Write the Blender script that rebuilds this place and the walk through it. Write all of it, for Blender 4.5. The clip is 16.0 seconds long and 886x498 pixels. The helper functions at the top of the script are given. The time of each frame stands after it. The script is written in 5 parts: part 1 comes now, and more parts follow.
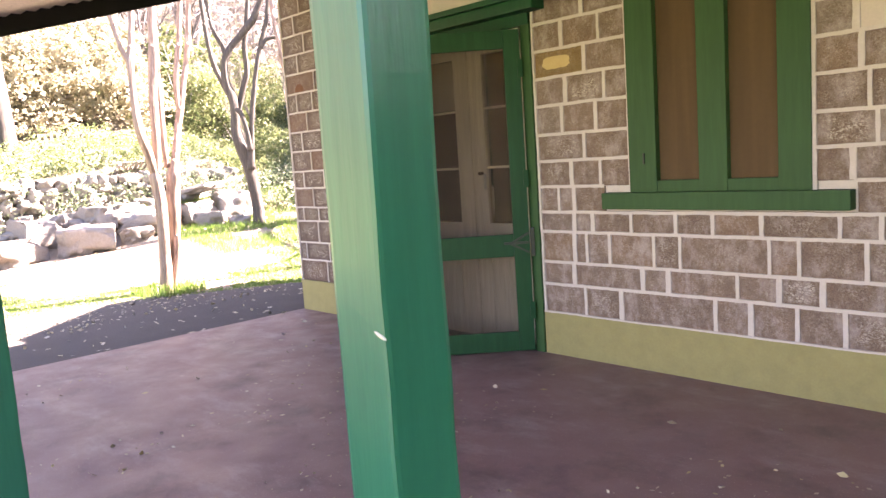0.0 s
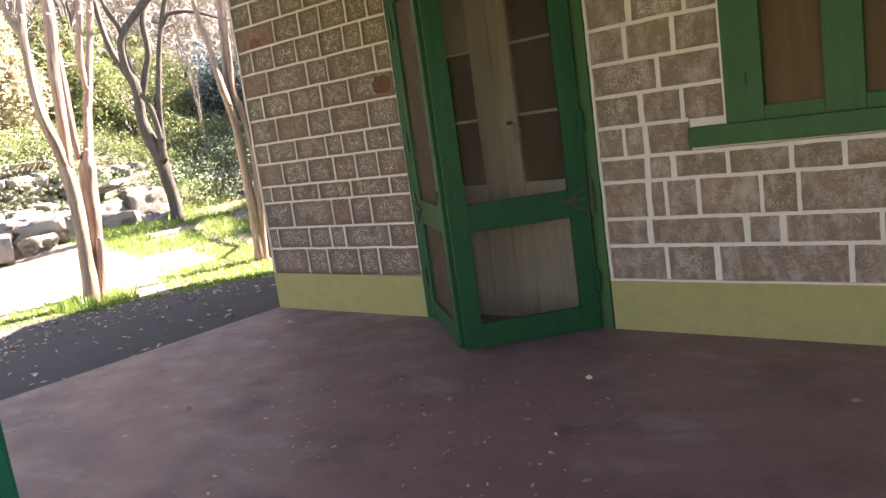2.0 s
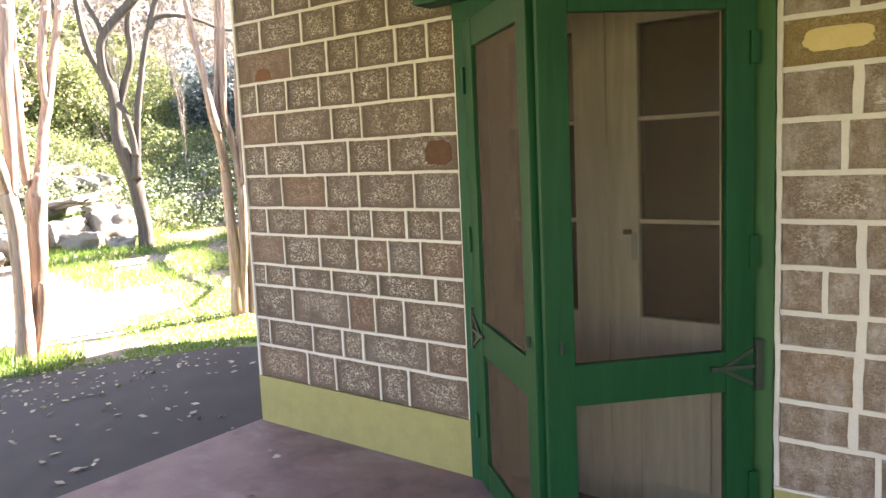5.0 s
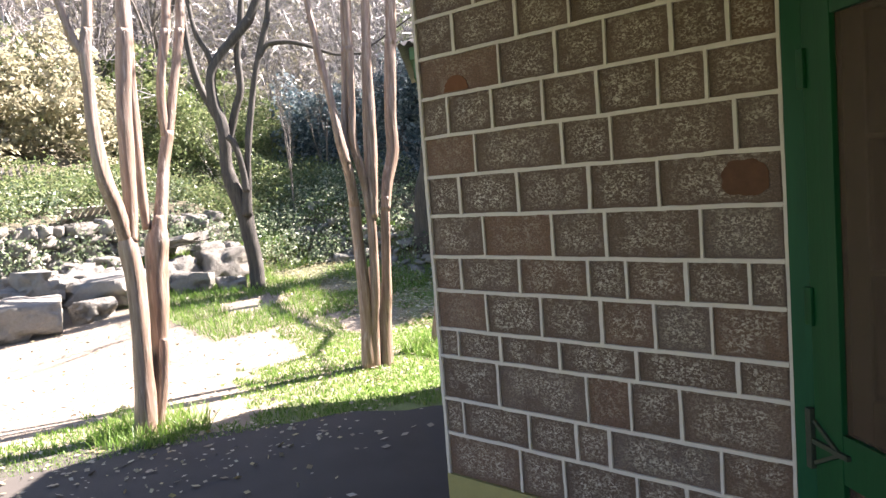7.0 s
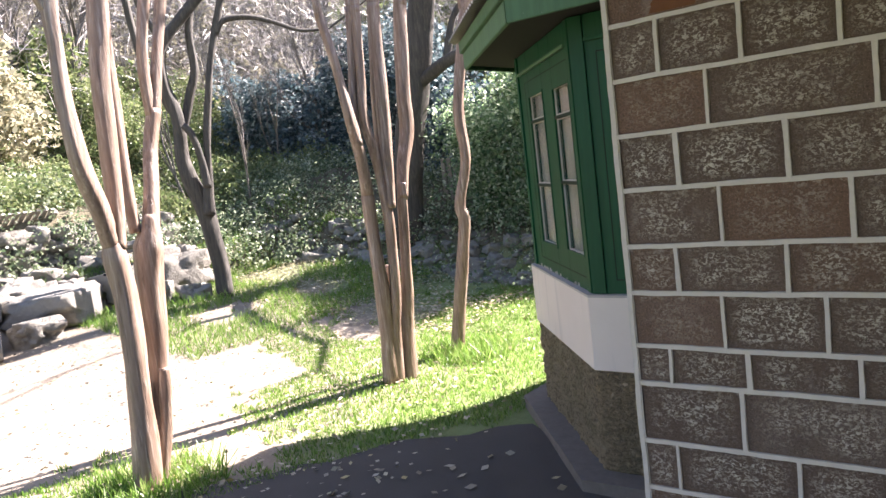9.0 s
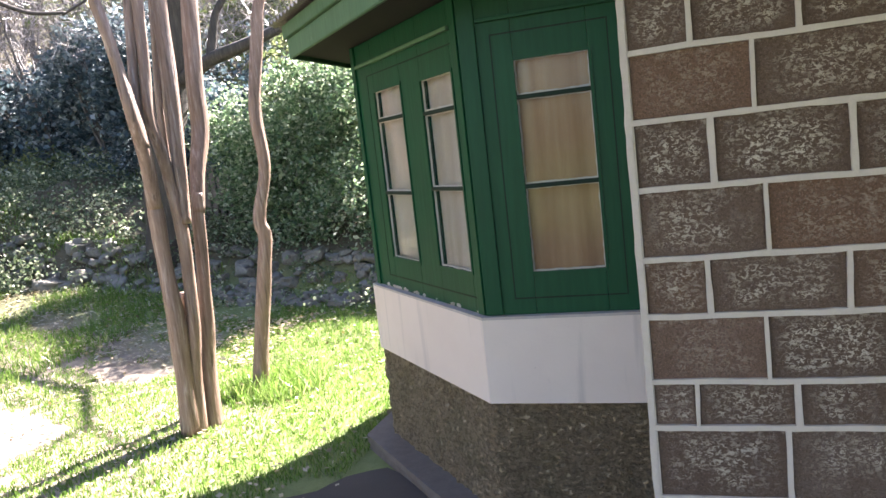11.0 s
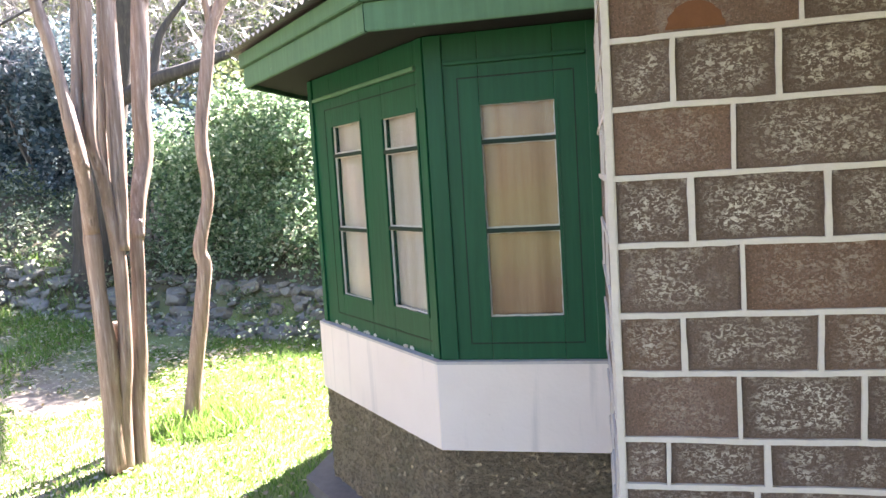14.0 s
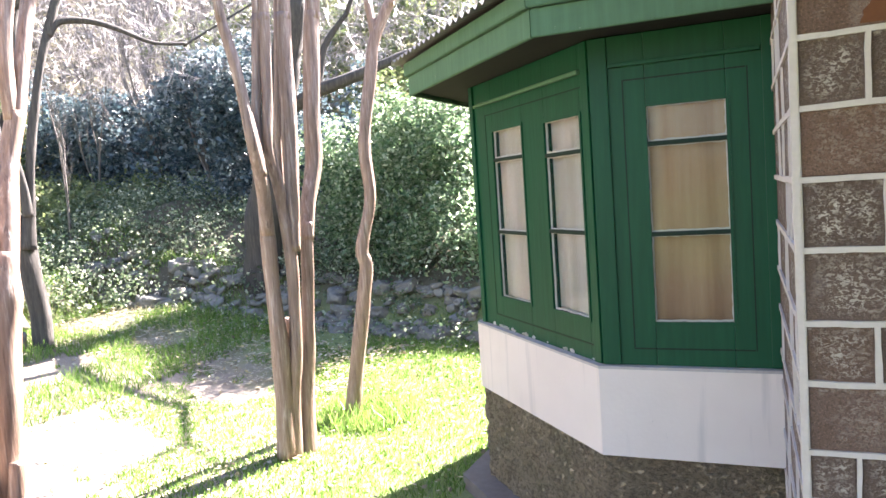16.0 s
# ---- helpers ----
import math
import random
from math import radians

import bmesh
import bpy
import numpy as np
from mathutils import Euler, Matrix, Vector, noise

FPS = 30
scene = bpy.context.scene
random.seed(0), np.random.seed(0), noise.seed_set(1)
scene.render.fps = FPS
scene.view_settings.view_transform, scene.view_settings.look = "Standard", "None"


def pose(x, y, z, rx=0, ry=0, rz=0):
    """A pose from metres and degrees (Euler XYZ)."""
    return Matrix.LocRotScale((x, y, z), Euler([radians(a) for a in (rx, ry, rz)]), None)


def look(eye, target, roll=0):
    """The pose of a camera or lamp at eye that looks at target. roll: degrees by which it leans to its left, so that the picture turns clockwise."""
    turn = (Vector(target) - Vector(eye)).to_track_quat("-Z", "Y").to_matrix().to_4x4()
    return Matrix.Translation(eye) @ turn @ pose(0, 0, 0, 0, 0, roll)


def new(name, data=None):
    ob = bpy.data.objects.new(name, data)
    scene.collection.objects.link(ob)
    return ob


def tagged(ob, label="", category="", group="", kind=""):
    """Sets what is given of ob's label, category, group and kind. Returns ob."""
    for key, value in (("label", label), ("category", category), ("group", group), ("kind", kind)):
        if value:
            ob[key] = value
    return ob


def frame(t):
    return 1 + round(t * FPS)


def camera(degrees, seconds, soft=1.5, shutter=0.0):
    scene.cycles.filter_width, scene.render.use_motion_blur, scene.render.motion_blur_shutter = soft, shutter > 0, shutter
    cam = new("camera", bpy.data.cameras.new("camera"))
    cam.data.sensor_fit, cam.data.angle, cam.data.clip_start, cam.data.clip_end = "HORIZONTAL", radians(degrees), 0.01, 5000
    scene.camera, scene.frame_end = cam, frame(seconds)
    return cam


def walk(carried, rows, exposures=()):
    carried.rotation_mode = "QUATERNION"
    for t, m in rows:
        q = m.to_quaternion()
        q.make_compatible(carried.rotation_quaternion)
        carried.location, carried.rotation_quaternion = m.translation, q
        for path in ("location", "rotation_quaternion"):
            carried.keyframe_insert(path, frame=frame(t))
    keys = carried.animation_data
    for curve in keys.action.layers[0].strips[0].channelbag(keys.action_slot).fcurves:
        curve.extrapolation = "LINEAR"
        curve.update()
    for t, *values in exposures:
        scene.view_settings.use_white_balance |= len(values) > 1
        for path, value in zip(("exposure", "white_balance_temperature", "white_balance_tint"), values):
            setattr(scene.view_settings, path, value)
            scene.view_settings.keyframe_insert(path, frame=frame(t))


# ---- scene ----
cam = camera(60.3, 16.0)
PATH = [
    (0, (5.825, -3.67, 1.279), (4.369, -2.321, 1.037), -3.9),
    (0.2, (5.747, -3.689, 1.278), (4.271, -2.369, 0.996), -5.2),
    (0.5, (5.592, -3.704, 1.261), (4.122, -2.37, 1.009), -4.7),
    (0.8, (5.362, -3.646, 1.236), (3.899, -2.313, 0.946), -7.6),
    (1, (5.204, -3.717, 1.19), (3.813, -2.318, 0.86), -7.5),
    (1.5, (4.918, -3.64, 1.18), (3.553, -2.217, 0.843), -8.8),
    (2, (4.634, -3.552, 1.157), (3.366, -2.036, 0.85), -7.9),
    (2.5, (4.391, -3.5, 1.174), (3.257, -1.886, 0.844), -8.0),
    (3, (4.193, -3.393, 1.161), (3.118, -1.725, 0.911), -8.2),
    (3.5, (4.043, -3.237, 1.221), (3.055, -1.518, 0.96), -4.7),
    (4, (3.863, -3.046, 1.243), (2.89, -1.312, 1.028), -1.2),
    (4.5, (3.658, -2.795, 1.386), (2.62, -1.099, 1.172), -1.4),
    (5, (3.449, -2.7, 1.488), (2.233, -1.132, 1.233), -2.7),
    (5.2, (3.325, -2.592, 1.543), (2.071, -1.055, 1.29), -3.7),
    (7.3, (2.097, -2.26, 1.541), (0.714, -0.825, 1.369), -4.4),
    (7.5, (1.961, -2.221, 1.558), (0.606, -0.757, 1.405), -4.7),
    (8, (1.636, -2.232, 1.589), (0.355, -0.715, 1.35), -6.4),
    (8.2, (1.498, -2.233, 1.53), (0.214, -0.717, 1.304), -6.0),
    (10.5, (0.303, -1.963, 1.557), (-0.54, -0.168, 1.296), -7.9),
    (11, (0.122, -1.918, 1.55), (-0.495, -0.033, 1.294), -6.4),
    (11.5, (0.012, -1.925, 1.564), (-0.435, 0.009, 1.315), -5.3),
    (12, (-0.011, -1.892, 1.57), (-0.437, 0.054, 1.399), -3.8),
    (12.5, (-0.008, -1.882, 1.571), (-0.377, 0.075, 1.396), -2.4),
    (13, (0.015, -1.889, 1.579), (-0.296, 0.078, 1.398), -2.6),
    (13.5, (0.014, -1.901, 1.583), (-0.329, 0.062, 1.419), -2.8),
    (14, (0.004, -1.9, 1.589), (-0.436, 0.042, 1.405), -3.5),
    (14.5, (-0.012, -1.92, 1.59), (-0.514, 0.006, 1.4), -3.8),
    (15, (-0.022, -1.918, 1.599), (-0.621, -0.019, 1.411), -4.3),
    (15.5, (-0.029, -1.932, 1.591), (-0.737, -0.069, 1.423), -4.0),
    (16, (-0.049, -1.964, 1.594), (-0.849, -0.137, 1.443), -3.9),
]
walk(cam, [(t, look(eye, target, roll)) for t, eye, target, roll in PATH],
     exposures=[(0.0, 4.68, 7300, 38), (0.5, 3.88, 7000, 17), (0.8, 3.9, 7000, 24), (1.0, 3.88, 6900, 36), (1.5, 3.85, 7200, 31), (2.5, 4.0, 7500, 21), (3.0, 4.33, 7500, 20), (3.5, 4.55, 7500, 20), (4.1, 4.85, 7500, 21), (4.6, 4.98, 7400, 21), (5.0, 4.55, 7300, 22),
                (7.3, 3.1, 6450, 19), (10.5, 3.33, 6400, 21), (11.5, 3.66, 6350, 21), (12.1, 3.98, 6300, 21), (14.0, 4.12, 6300, 21), (16.0, 3.98, 6300, 21)])

# ---- light ----
SUN_AZ = radians(70)      # compass angle of the sun, from +x towards +y
SUN_EL = radians(41)
world = bpy.data.worlds.new("sky")
scene.world = world
world.use_nodes = True
wn = world.node_tree
sky = wn.nodes.new("ShaderNodeTexSky")
sky.sky_type = "NISHITA"
sky.sun_disc = False
sky.sun_elevation = SUN_EL
sky.sun_rotation = radians(90) - SUN_AZ
wn.links.new(sky.outputs[0], wn.nodes["Background"].inputs[0])
wn.nodes["Background"].inputs[1].default_value = 0.048
sun_data = bpy.data.lights.new("sun", "SUN")
sun_data.energy, sun_data.angle, sun_data.color = 5.0, radians(0.6), (1.0, 0.94, 0.85)
sun = new("sun", sun_data)
sun_way = Vector((math.cos(SUN_AZ) * math.cos(SUN_EL), math.sin(SUN_AZ) * math.cos(SUN_EL), math.sin(SUN_EL)))
sun.matrix_world = look(sun_way * 60, (0, 0, 0))


# ---- materials ----
def mat(name, rough=0.7, metal=0.0):
    m = bpy.data.materials.new(name)
    m.use_nodes = True
    t = m.node_tree
    b = t.nodes["Principled BSDF"]
    b.inputs["Roughness"].default_value, b.inputs["Metallic"].default_value = rough, metal
    b.inputs["Specular IOR Level"].default_value = 0.35
    return m, t, b


def node(t, kind, **sets):
    n = t.nodes.new(kind)
    for k, v in sets.items():
        n.inputs[k.replace("_", " ")].default_value = v
    return n


def where(t, scale=(1, 1, 1), space="world"):
    """Texture coordinates in metres, in world or object space, stretched by scale."""
    mp = t.nodes.new("ShaderNodeMapping")
    mp.inputs["Scale"].default_value = scale
    if space == "world":
        src = t.nodes.new("ShaderNodeNewGeometry").outputs["Position"]
    else:
        src = t.nodes.new("ShaderNodeTexCoord").outputs[space]
    t.links.new(src, mp.inputs["Vector"])
    return mp.outputs[0]


def noise_of(t, vec, scale, detail=4.0, rough=0.55):
    n = t.nodes.new("ShaderNodeTexNoise")
    n.inputs["Scale"].default_value, n.inputs["Detail"].default_value, n.inputs["Roughness"].default_value = scale, detail, rough
    t.links.new(vec, n.inputs["Vector"])
    return n.outputs["Fac"]


def ramp(t, fac, *stops):
    r = t.nodes.new("ShaderNodeValToRGB")
    while len(r.color_ramp.elements) < len(stops):
        r.color_ramp.elements.new(0.5)
    for e, (at, col) in zip(r.color_ramp.elements, stops):
        e.position = at
        e.color = (*col, 1) if len(col) == 3 else col
    t.links.new(fac, r.inputs[0])
    return r.outputs["Color"]


def blend(t, fac, a, b, kind="MIX"):
    m = t.nodes.new("ShaderNodeMix")
    m.data_type, m.blend_type = "RGBA", kind
    for sock, v in ((m.inputs[0], fac), (m.inputs[6], a), (m.inputs[7], b)):
        if isinstance(v, (int, float)):
            sock.default_value = v
        elif isinstance(v, tuple):
            sock.default_value = (*v, 1)
        else:
            t.links.new(v, sock)
    return m.outputs[2]


def math_of(t, op, a, b):
    m = t.nodes.new("ShaderNodeMath")
    m.operation = op
    m.use_clamp = True
    for sock, v in zip(m.inputs, (a, b)):
        if isinstance(v, (int, float)):
            sock.default_value = v
        else:
            t.links.new(v, sock)
    return m.outputs[0]


def bump(t, b, height, strength=0.3, distance=0.01):
    n = t.nodes.new("ShaderNodeBump")
    n.inputs["Strength"].default_value, n.inputs["Distance"].default_value = strength, distance
    t.links.new(height, n.inputs["Height"])
    t.links.new(n.outputs[0], b.inputs["Normal"])


def rnd(t):
    return t.nodes.new("ShaderNodeObjectInfo").outputs["Random"]


def island(t):
    return t.nodes.new("ShaderNodeNewGeometry").outputs["Random Per Island"]


def painted(name, col, chip=(0.35, 0.3, 0.22), amount=0.74, rough=0.5, grain=(1, 1, 1)):
    """Brushed oil paint over wood, a little faded and chipped."""
    m, t, b = mat(name, rough)
    b.inputs["Specular IOR Level"].default_value = 0.22
    p = where(t)
    broad = noise_of(t, p, 3.0)
    fine = noise_of(t, where(t, grain), 45, 3)
    c = blend(t, broad, tuple(v * 0.78 for v in col), tuple(min(1, v * 1.25) for v in col))
    c = blend(t, math_of(t, "MULTIPLY", fine, 0.35), c, tuple(v * 0.6 for v in col))
    streak = ramp(t, noise_of(t, where(t, (1, 1, 0.07)), 34, 5, 0.65), (0.42, (0, 0, 0)), (0.70, (1, 1, 1)))
    c = blend(t, math_of(t, "MULTIPLY", streak, 0.45), c, tuple(min(1, v * 1.4 + 0.002) for v in col))
    mask = ramp(t, noise_of(t, p, 26, 5, 0.7), (amount, (0, 0, 0)), (amount + 0.03, (1, 1, 1)))
    c = blend(t, mask, c, chip)
    t.links.new(c, b.inputs["Base Color"])
    bump(t, b, fine, 0.25, 0.004)
    return m


def block_material(name, base, red, wash, much):
    """Dressed blocks of brown stone with pale scratches in the middle and whitewash smears."""
    m, t, b = mat(name, 0.85)
    r = rnd(t)
    p = where(t)
    c = ramp(t, r, (0.0, tuple(v * 0.72 for v in base)), (0.4, base), (0.68, tuple(v * 1.35 for v in base)), (0.78, (base[0] * 1.15, base[0] * 1.0, base[0] * 0.92)), (0.87, tuple((v + w) / 2 for v, w in zip(base, red))), (0.96, red))
    c = blend(t, noise_of(t, p, 9, 5), c, tuple(v * 0.5 for v in base))
    c = blend(t, math_of(t, "MULTIPLY", noise_of(t, p, 90, 4), 0.5), c, tuple(v * 1.7 for v in base))
    pit = ramp(t, noise_of(t, p, 150, 6, 0.75), (0.40, (1, 1, 1)), (0.50, (0, 0, 0)))
    c = blend(t, math_of(t, "MULTIPLY", pit, 0.6), c, tuple(v * 0.4 for v in base))
    grain = ramp(t, noise_of(t, p, 210, 4, 0.7), (0.56, (0, 0, 0)), (0.66, (1, 1, 1)))
    c = blend(t, math_of(t, "MULTIPLY", grain, 0.45), c, tuple(v * 2.6 for v in base))
    gen = t.nodes.new("ShaderNodeTexCoord").outputs["Generated"]
    sep = t.nodes.new("ShaderNodeSeparateXYZ")
    t.links.new(gen, sep.inputs[0])
    mask = None
    for axis in (0, 2):
        d = t.nodes.new("ShaderNodeMath")
        d.operation = "PINGPONG"
        d.inputs[1].default_value = 0.5
        t.links.new(sep.outputs[axis], d.inputs[0])
        e = math_of(t, "MULTIPLY", math_of(t, "SUBTRACT", d.outputs[0], 0.05), 5.0)
        mask = e if mask is None else math_of(t, "MULTIPLY", mask, e)
    patch = noise_of(t, p, 7, 3)
    patch = ramp(t, patch, (0.33, (0, 0, 0)), (0.47, (1, 1, 1)))
    mask = math_of(t, "MULTIPLY", mask, patch)
    dash = t.nodes.new("ShaderNodeTexNoise")
    for key, val in (("Scale", 82.0), ("Detail", 6.0), ("Roughness", 0.68), ("Distortion", 0.9)):
        dash.inputs[key].default_value = val
    t.links.new(where(t, (1.0, 1.0, 1.5)), dash.inputs["Vector"])
    scratch = ramp(t, dash.outputs["Fac"], (0.505, (0, 0, 0)), (0.545, (1, 1, 1)))
    clump = ramp(t, noise_of(t, where(t, (1.0, 1.0, 1.4)), 23, 4, 0.6), (0.33, (0.05, 0.05, 0.05)), (0.56, (1, 1, 1)))
    scratch = math_of(t, "MULTIPLY", scratch, clump)
    has = ramp(t, math_of(t, "FRACT", math_of(t, "MULTIPLY", r, 7.3), 0.0), (0.0, (much,) * 3), (1.0, (1, 1, 1)))
    mask = math_of(t, "MULTIPLY", math_of(t, "MULTIPLY", mask, scratch), has)
    c = blend(t, math_of(t, "MULTIPLY", mask, 0.95), c, (0.58, 0.52, 0.44))
    rim = ramp(t, sep.outputs[2], (0.80, (0, 0, 0)), (0.93, (1, 1, 1)))
    rim = math_of(t, "MULTIPLY", rim, ramp(t, noise_of(t, where(t, (0.8, 0.8, 1.2)), 48, 7, 0.75), (0.52, (0, 0, 0)), (0.60, (1, 1, 1))))
    c = blend(t, math_of(t, "MULTIPLY", rim, 0.4), c, (0.55, 0.49, 0.43))
    smear = ramp(t, noise_of(t, where(t, (1, 1, 0.6)), 11, 6, 0.7), (0.60 - wash, (0, 0, 0)), (0.78 - wash, (1, 1, 1)))
    c = blend(t, math_of(t, "MULTIPLY", smear, 0.25 + 1.6 * wash), c, (0.50, 0.44, 0.41))
    t.links.new(c, b.inputs["Base Color"])
    bump(t, b, noise_of(t, p, 70, 6, 0.7), 0.7, 0.012)
    return m


M_BLOCK = block_material("brown_stone_block", (0.122, 0.084, 0.064), (0.17, 0.096, 0.06), 0.0, 0.7)
M_BLOCK_RED = block_material("rusty_stone_block", (0.148, 0.090, 0.063), (0.175, 0.1, 0.064), 0.0, 0.3)
M_BLOCK_PALE = block_material("whitewashed_stone_block", (0.19, 0.132, 0.098), (0.25, 0.15, 0.085), 0.13, 0.3)
M_BLOCK_OCHRE = block_material("ochre_stone_block", (0.22, 0.145, 0.065), (0.2, 0.13, 0.06), 0.05, 0.2)


def plain(name, lo, hi, scale, rough=0.85, bumpy=0.3, dist=0.006, fine=80):
    m, t, b = mat(name, rough)
    p = where(t)
    c = blend(t, noise_of(t, p, scale, 6, 0.62), lo, hi)
    f = noise_of(t, p, fine, 4)
    c = blend(t, math_of(t, "MULTIPLY", f, 0.3), c, tuple(v * 0.55 for v in lo))
    t.links.new(c, b.inputs["Base Color"])
    bump(t, b, f, bumpy, dist)
    return m


M_MORTAR = plain("pale_mortar", (0.50, 0.45, 0.40), (0.64, 0.58, 0.53), 14, 0.9, 0.5)
M_DADO = plain("olive_dado_paint", (0.21, 0.19, 0.078), (0.35, 0.31, 0.125), 11, 0.6, 0.2)
# Muntin paint; also colours the strips drawn for shaded sash gaps.
M_MUNTIN = painted("grimy_paint_and_gap_shade", (0.006, 0.020, 0.011), (0.2, 0.18, 0.14), 0.78, 0.6)
M_GREEN = painted("green_gloss_paint", (0.003, 0.056, 0.023), amount=0.80, rough=0.5, grain=(1, 1, 0.15))
M_GREEN_DARK = painted("dark_green_gloss_paint", (0.002, 0.05, 0.016), amount=0.82, rough=0.5, grain=(1, 1, 0.2))
M_GREEN_LIGHT = painted("weathered_green_paint", (0.072, 0.145, 0.078), (0.5, 0.5, 0.42), 0.70, 0.6, (0.3, 0.3, 1))
M_POST = painted("post_green_paint", (0.002, 0.10, 0.056), (0.45, 0.52, 0.47), 0.74, 0.3, (1, 1, 0.12))
M_POST.node_tree.nodes["Principled BSDF"].inputs["Specular IOR Level"].default_value = 0.55
# Greyer green: the light on window frame and jamb is in the colour.
M_GREEN_DULL = painted("light_greyed_green_paint", (0.024, 0.075, 0.025), (0.3, 0.27, 0.2), 0.80, 0.55, (1, 1, 0.15))
M_LEDGE_TOP = plain("worn_grey_sill_top", (0.30, 0.275, 0.255), (0.56, 0.52, 0.48), 22)


def plaster_material():
    """Lime-white plaster with grey runs below the ledge and a few scuffs."""
    m, t, b = mat("white_plaster", 0.85)
    p = where(t)
    c = blend(t, noise_of(t, p, 2.2, 5), (0.57, 0.495, 0.435), (0.72, 0.64, 0.57))
    run = ramp(t, noise_of(t, where(t, (7, 7, 0.5)), 2.0, 5, 0.6), (0.56, (0, 0, 0)), (0.72, (1, 1, 1)))
    c = blend(t, math_of(t, "MULTIPLY", run, 0.5), c, (0.40, 0.365, 0.34))
    scuff = ramp(t, noise_of(t, p, 30, 5, 0.7), (0.69, (0, 0, 0)), (0.74, (1, 1, 1)))
    c = blend(t, math_of(t, "MULTIPLY", scuff, 0.6), c, (0.34, 0.30, 0.27))
    t.links.new(c, b.inputs["Base Color"])
    bump(t, b, noise_of(t, p, 50, 6), 0.25, 0.006)
    return m


M_WHITE = plaster_material()
M_CREAM = painted("cream_door_paint", (0.58, 0.49, 0.37), (0.2, 0.15, 0.1), 0.8, 0.5, (1, 1, 0.1))
M_PUTTY = plain("old_putty", (0.34, 0.32, 0.27), (0.60, 0.57, 0.51), 30, 0.8)
M_IRON = plain("dark_iron", (0.02, 0.03, 0.02), (0.05, 0.06, 0.045), 20, 0.5)
# Dark boards taken near black to hold the shade under the eaves.
M_SOFFIT = plain("shade_black_boards", (0.007, 0.0065, 0.005), (0.016, 0.014, 0.011), 6)
# The room's dimness is put into this dark plaster colour.
M_DARK = plain("shade_dark_room_plaster", (0.07, 0.05, 0.04), (0.1, 0.075, 0.06), 2)
M_LINTEL = plain("pale_rail", (0.5, 0.48, 0.42), (0.62, 0.6, 0.52), 12)
M_BRASS = plain("tarnished_brass", (0.10, 0.06, 0.03), (0.18, 0.11, 0.055), 30, 0.4)
M_LEDGE = plain("grey_weathered_ledge", (0.10, 0.086, 0.073), (0.21, 0.183, 0.158), 16)


def floor_material():
    m, t, b = mat("maroon_cement", 0.5)
    p = where(t)
    c = blend(t, noise_of(t, p, 1.3, 5), (0.15, 0.074, 0.072), (0.23, 0.128, 0.122))
    c = blend(t, math_of(t, "MULTIPLY", noise_of(t, p, 7, 6, 0.7), 0.55), c, (0.23, 0.18, 0.175))
    speck = ramp(t, noise_of(t, p, 130, 3), (0.64, (0, 0, 0)), (0.69, (1, 1, 1)))
    c = blend(t, math_of(t, "MULTIPLY", speck, 0.6), c, (0.42, 0.36, 0.34))
    worn = ramp(t, noise_of(t, where(t, (1.0, 2.2, 1)), 1.6, 6, 0.7), (0.54, (0, 0, 0)), (0.66, (1, 1, 1)))
    c = blend(t, math_of(t, "MULTIPLY", worn, 0.5), c, (0.30, 0.235, 0.225))
    scrape = ramp(t, noise_of(t, where(t, (0.7, 6, 1)), 26, 4, 0.6), (0.66, (0, 0, 0)), (0.70, (1, 1, 1)))
    c = blend(t, math_of(t, "MULTIPLY", scrape, 0.4), c, (0.38, 0.31, 0.30))
    stain = ramp(t, noise_of(t, p, 2.3, 6, 0.7), (0.52, (0, 0, 0)), (0.68, (1, 1, 1)))
    c = blend(t, math_of(t, "MULTIPLY", stain, 0.45), c, (0.05, 0.032, 0.034))
    t.links.new(c, b.inputs["Base Color"])
    t.links.new(ramp(t, noise_of(t, p, 4, 5), (0.3, (0.36,) * 3), (0.7, (0.62,) * 3)), b.inputs["Roughness"])
    bump(t, b, noise_of(t, p, 160, 4), 0.22, 0.003)
    return m


M_FLOOR = floor_material()


def rough_render():
    m, t, b = mat("roughcast_stone_base", 0.95)
    p = where(t)
    c = blend(t, noise_of(t, p, 5, 6, 0.7), (0.30, 0.23, 0.135), (0.47, 0.37, 0.235))
    grit = ramp(t, noise_of(t, where(t, (1, 1, 1.3)), 38, 8, 0.74), (0.40, (0, 0, 0)), (0.58, (1, 1, 1)))
    # Hollows darkened in the colour, standing in for shade in the relief.
    c = blend(t, math_of(t, "SUBTRACT", 0.72, grit), c, (0.115, 0.088, 0.054))
    fleck = ramp(t, noise_of(t, p, 120, 5, 0.7), (0.60, (0, 0, 0)), (0.68, (1, 1, 1)))
    c = blend(t, math_of(t, "MULTIPLY", fleck, 0.5), c, (0.50, 0.42, 0.31))
    moss = ramp(t, noise_of(t, p, 3.1, 5), (0.5, (0, 0, 0)), (0.66, (1, 1, 1)))
    c = blend(t, math_of(t, "MULTIPLY", moss, 0.35), c, (0.10, 0.11, 0.045))
    t.links.new(c, b.inputs["Base Color"])
    bump(t, b, grit, 1.0, 0.02)
    return m


M_ROUGH = rough_render()
M_ASPHALT = plain("worn_asphalt", (0.052, 0.045, 0.040), (0.095, 0.083, 0.072), 3.0, 0.9, 0.5, 0.006, 140)


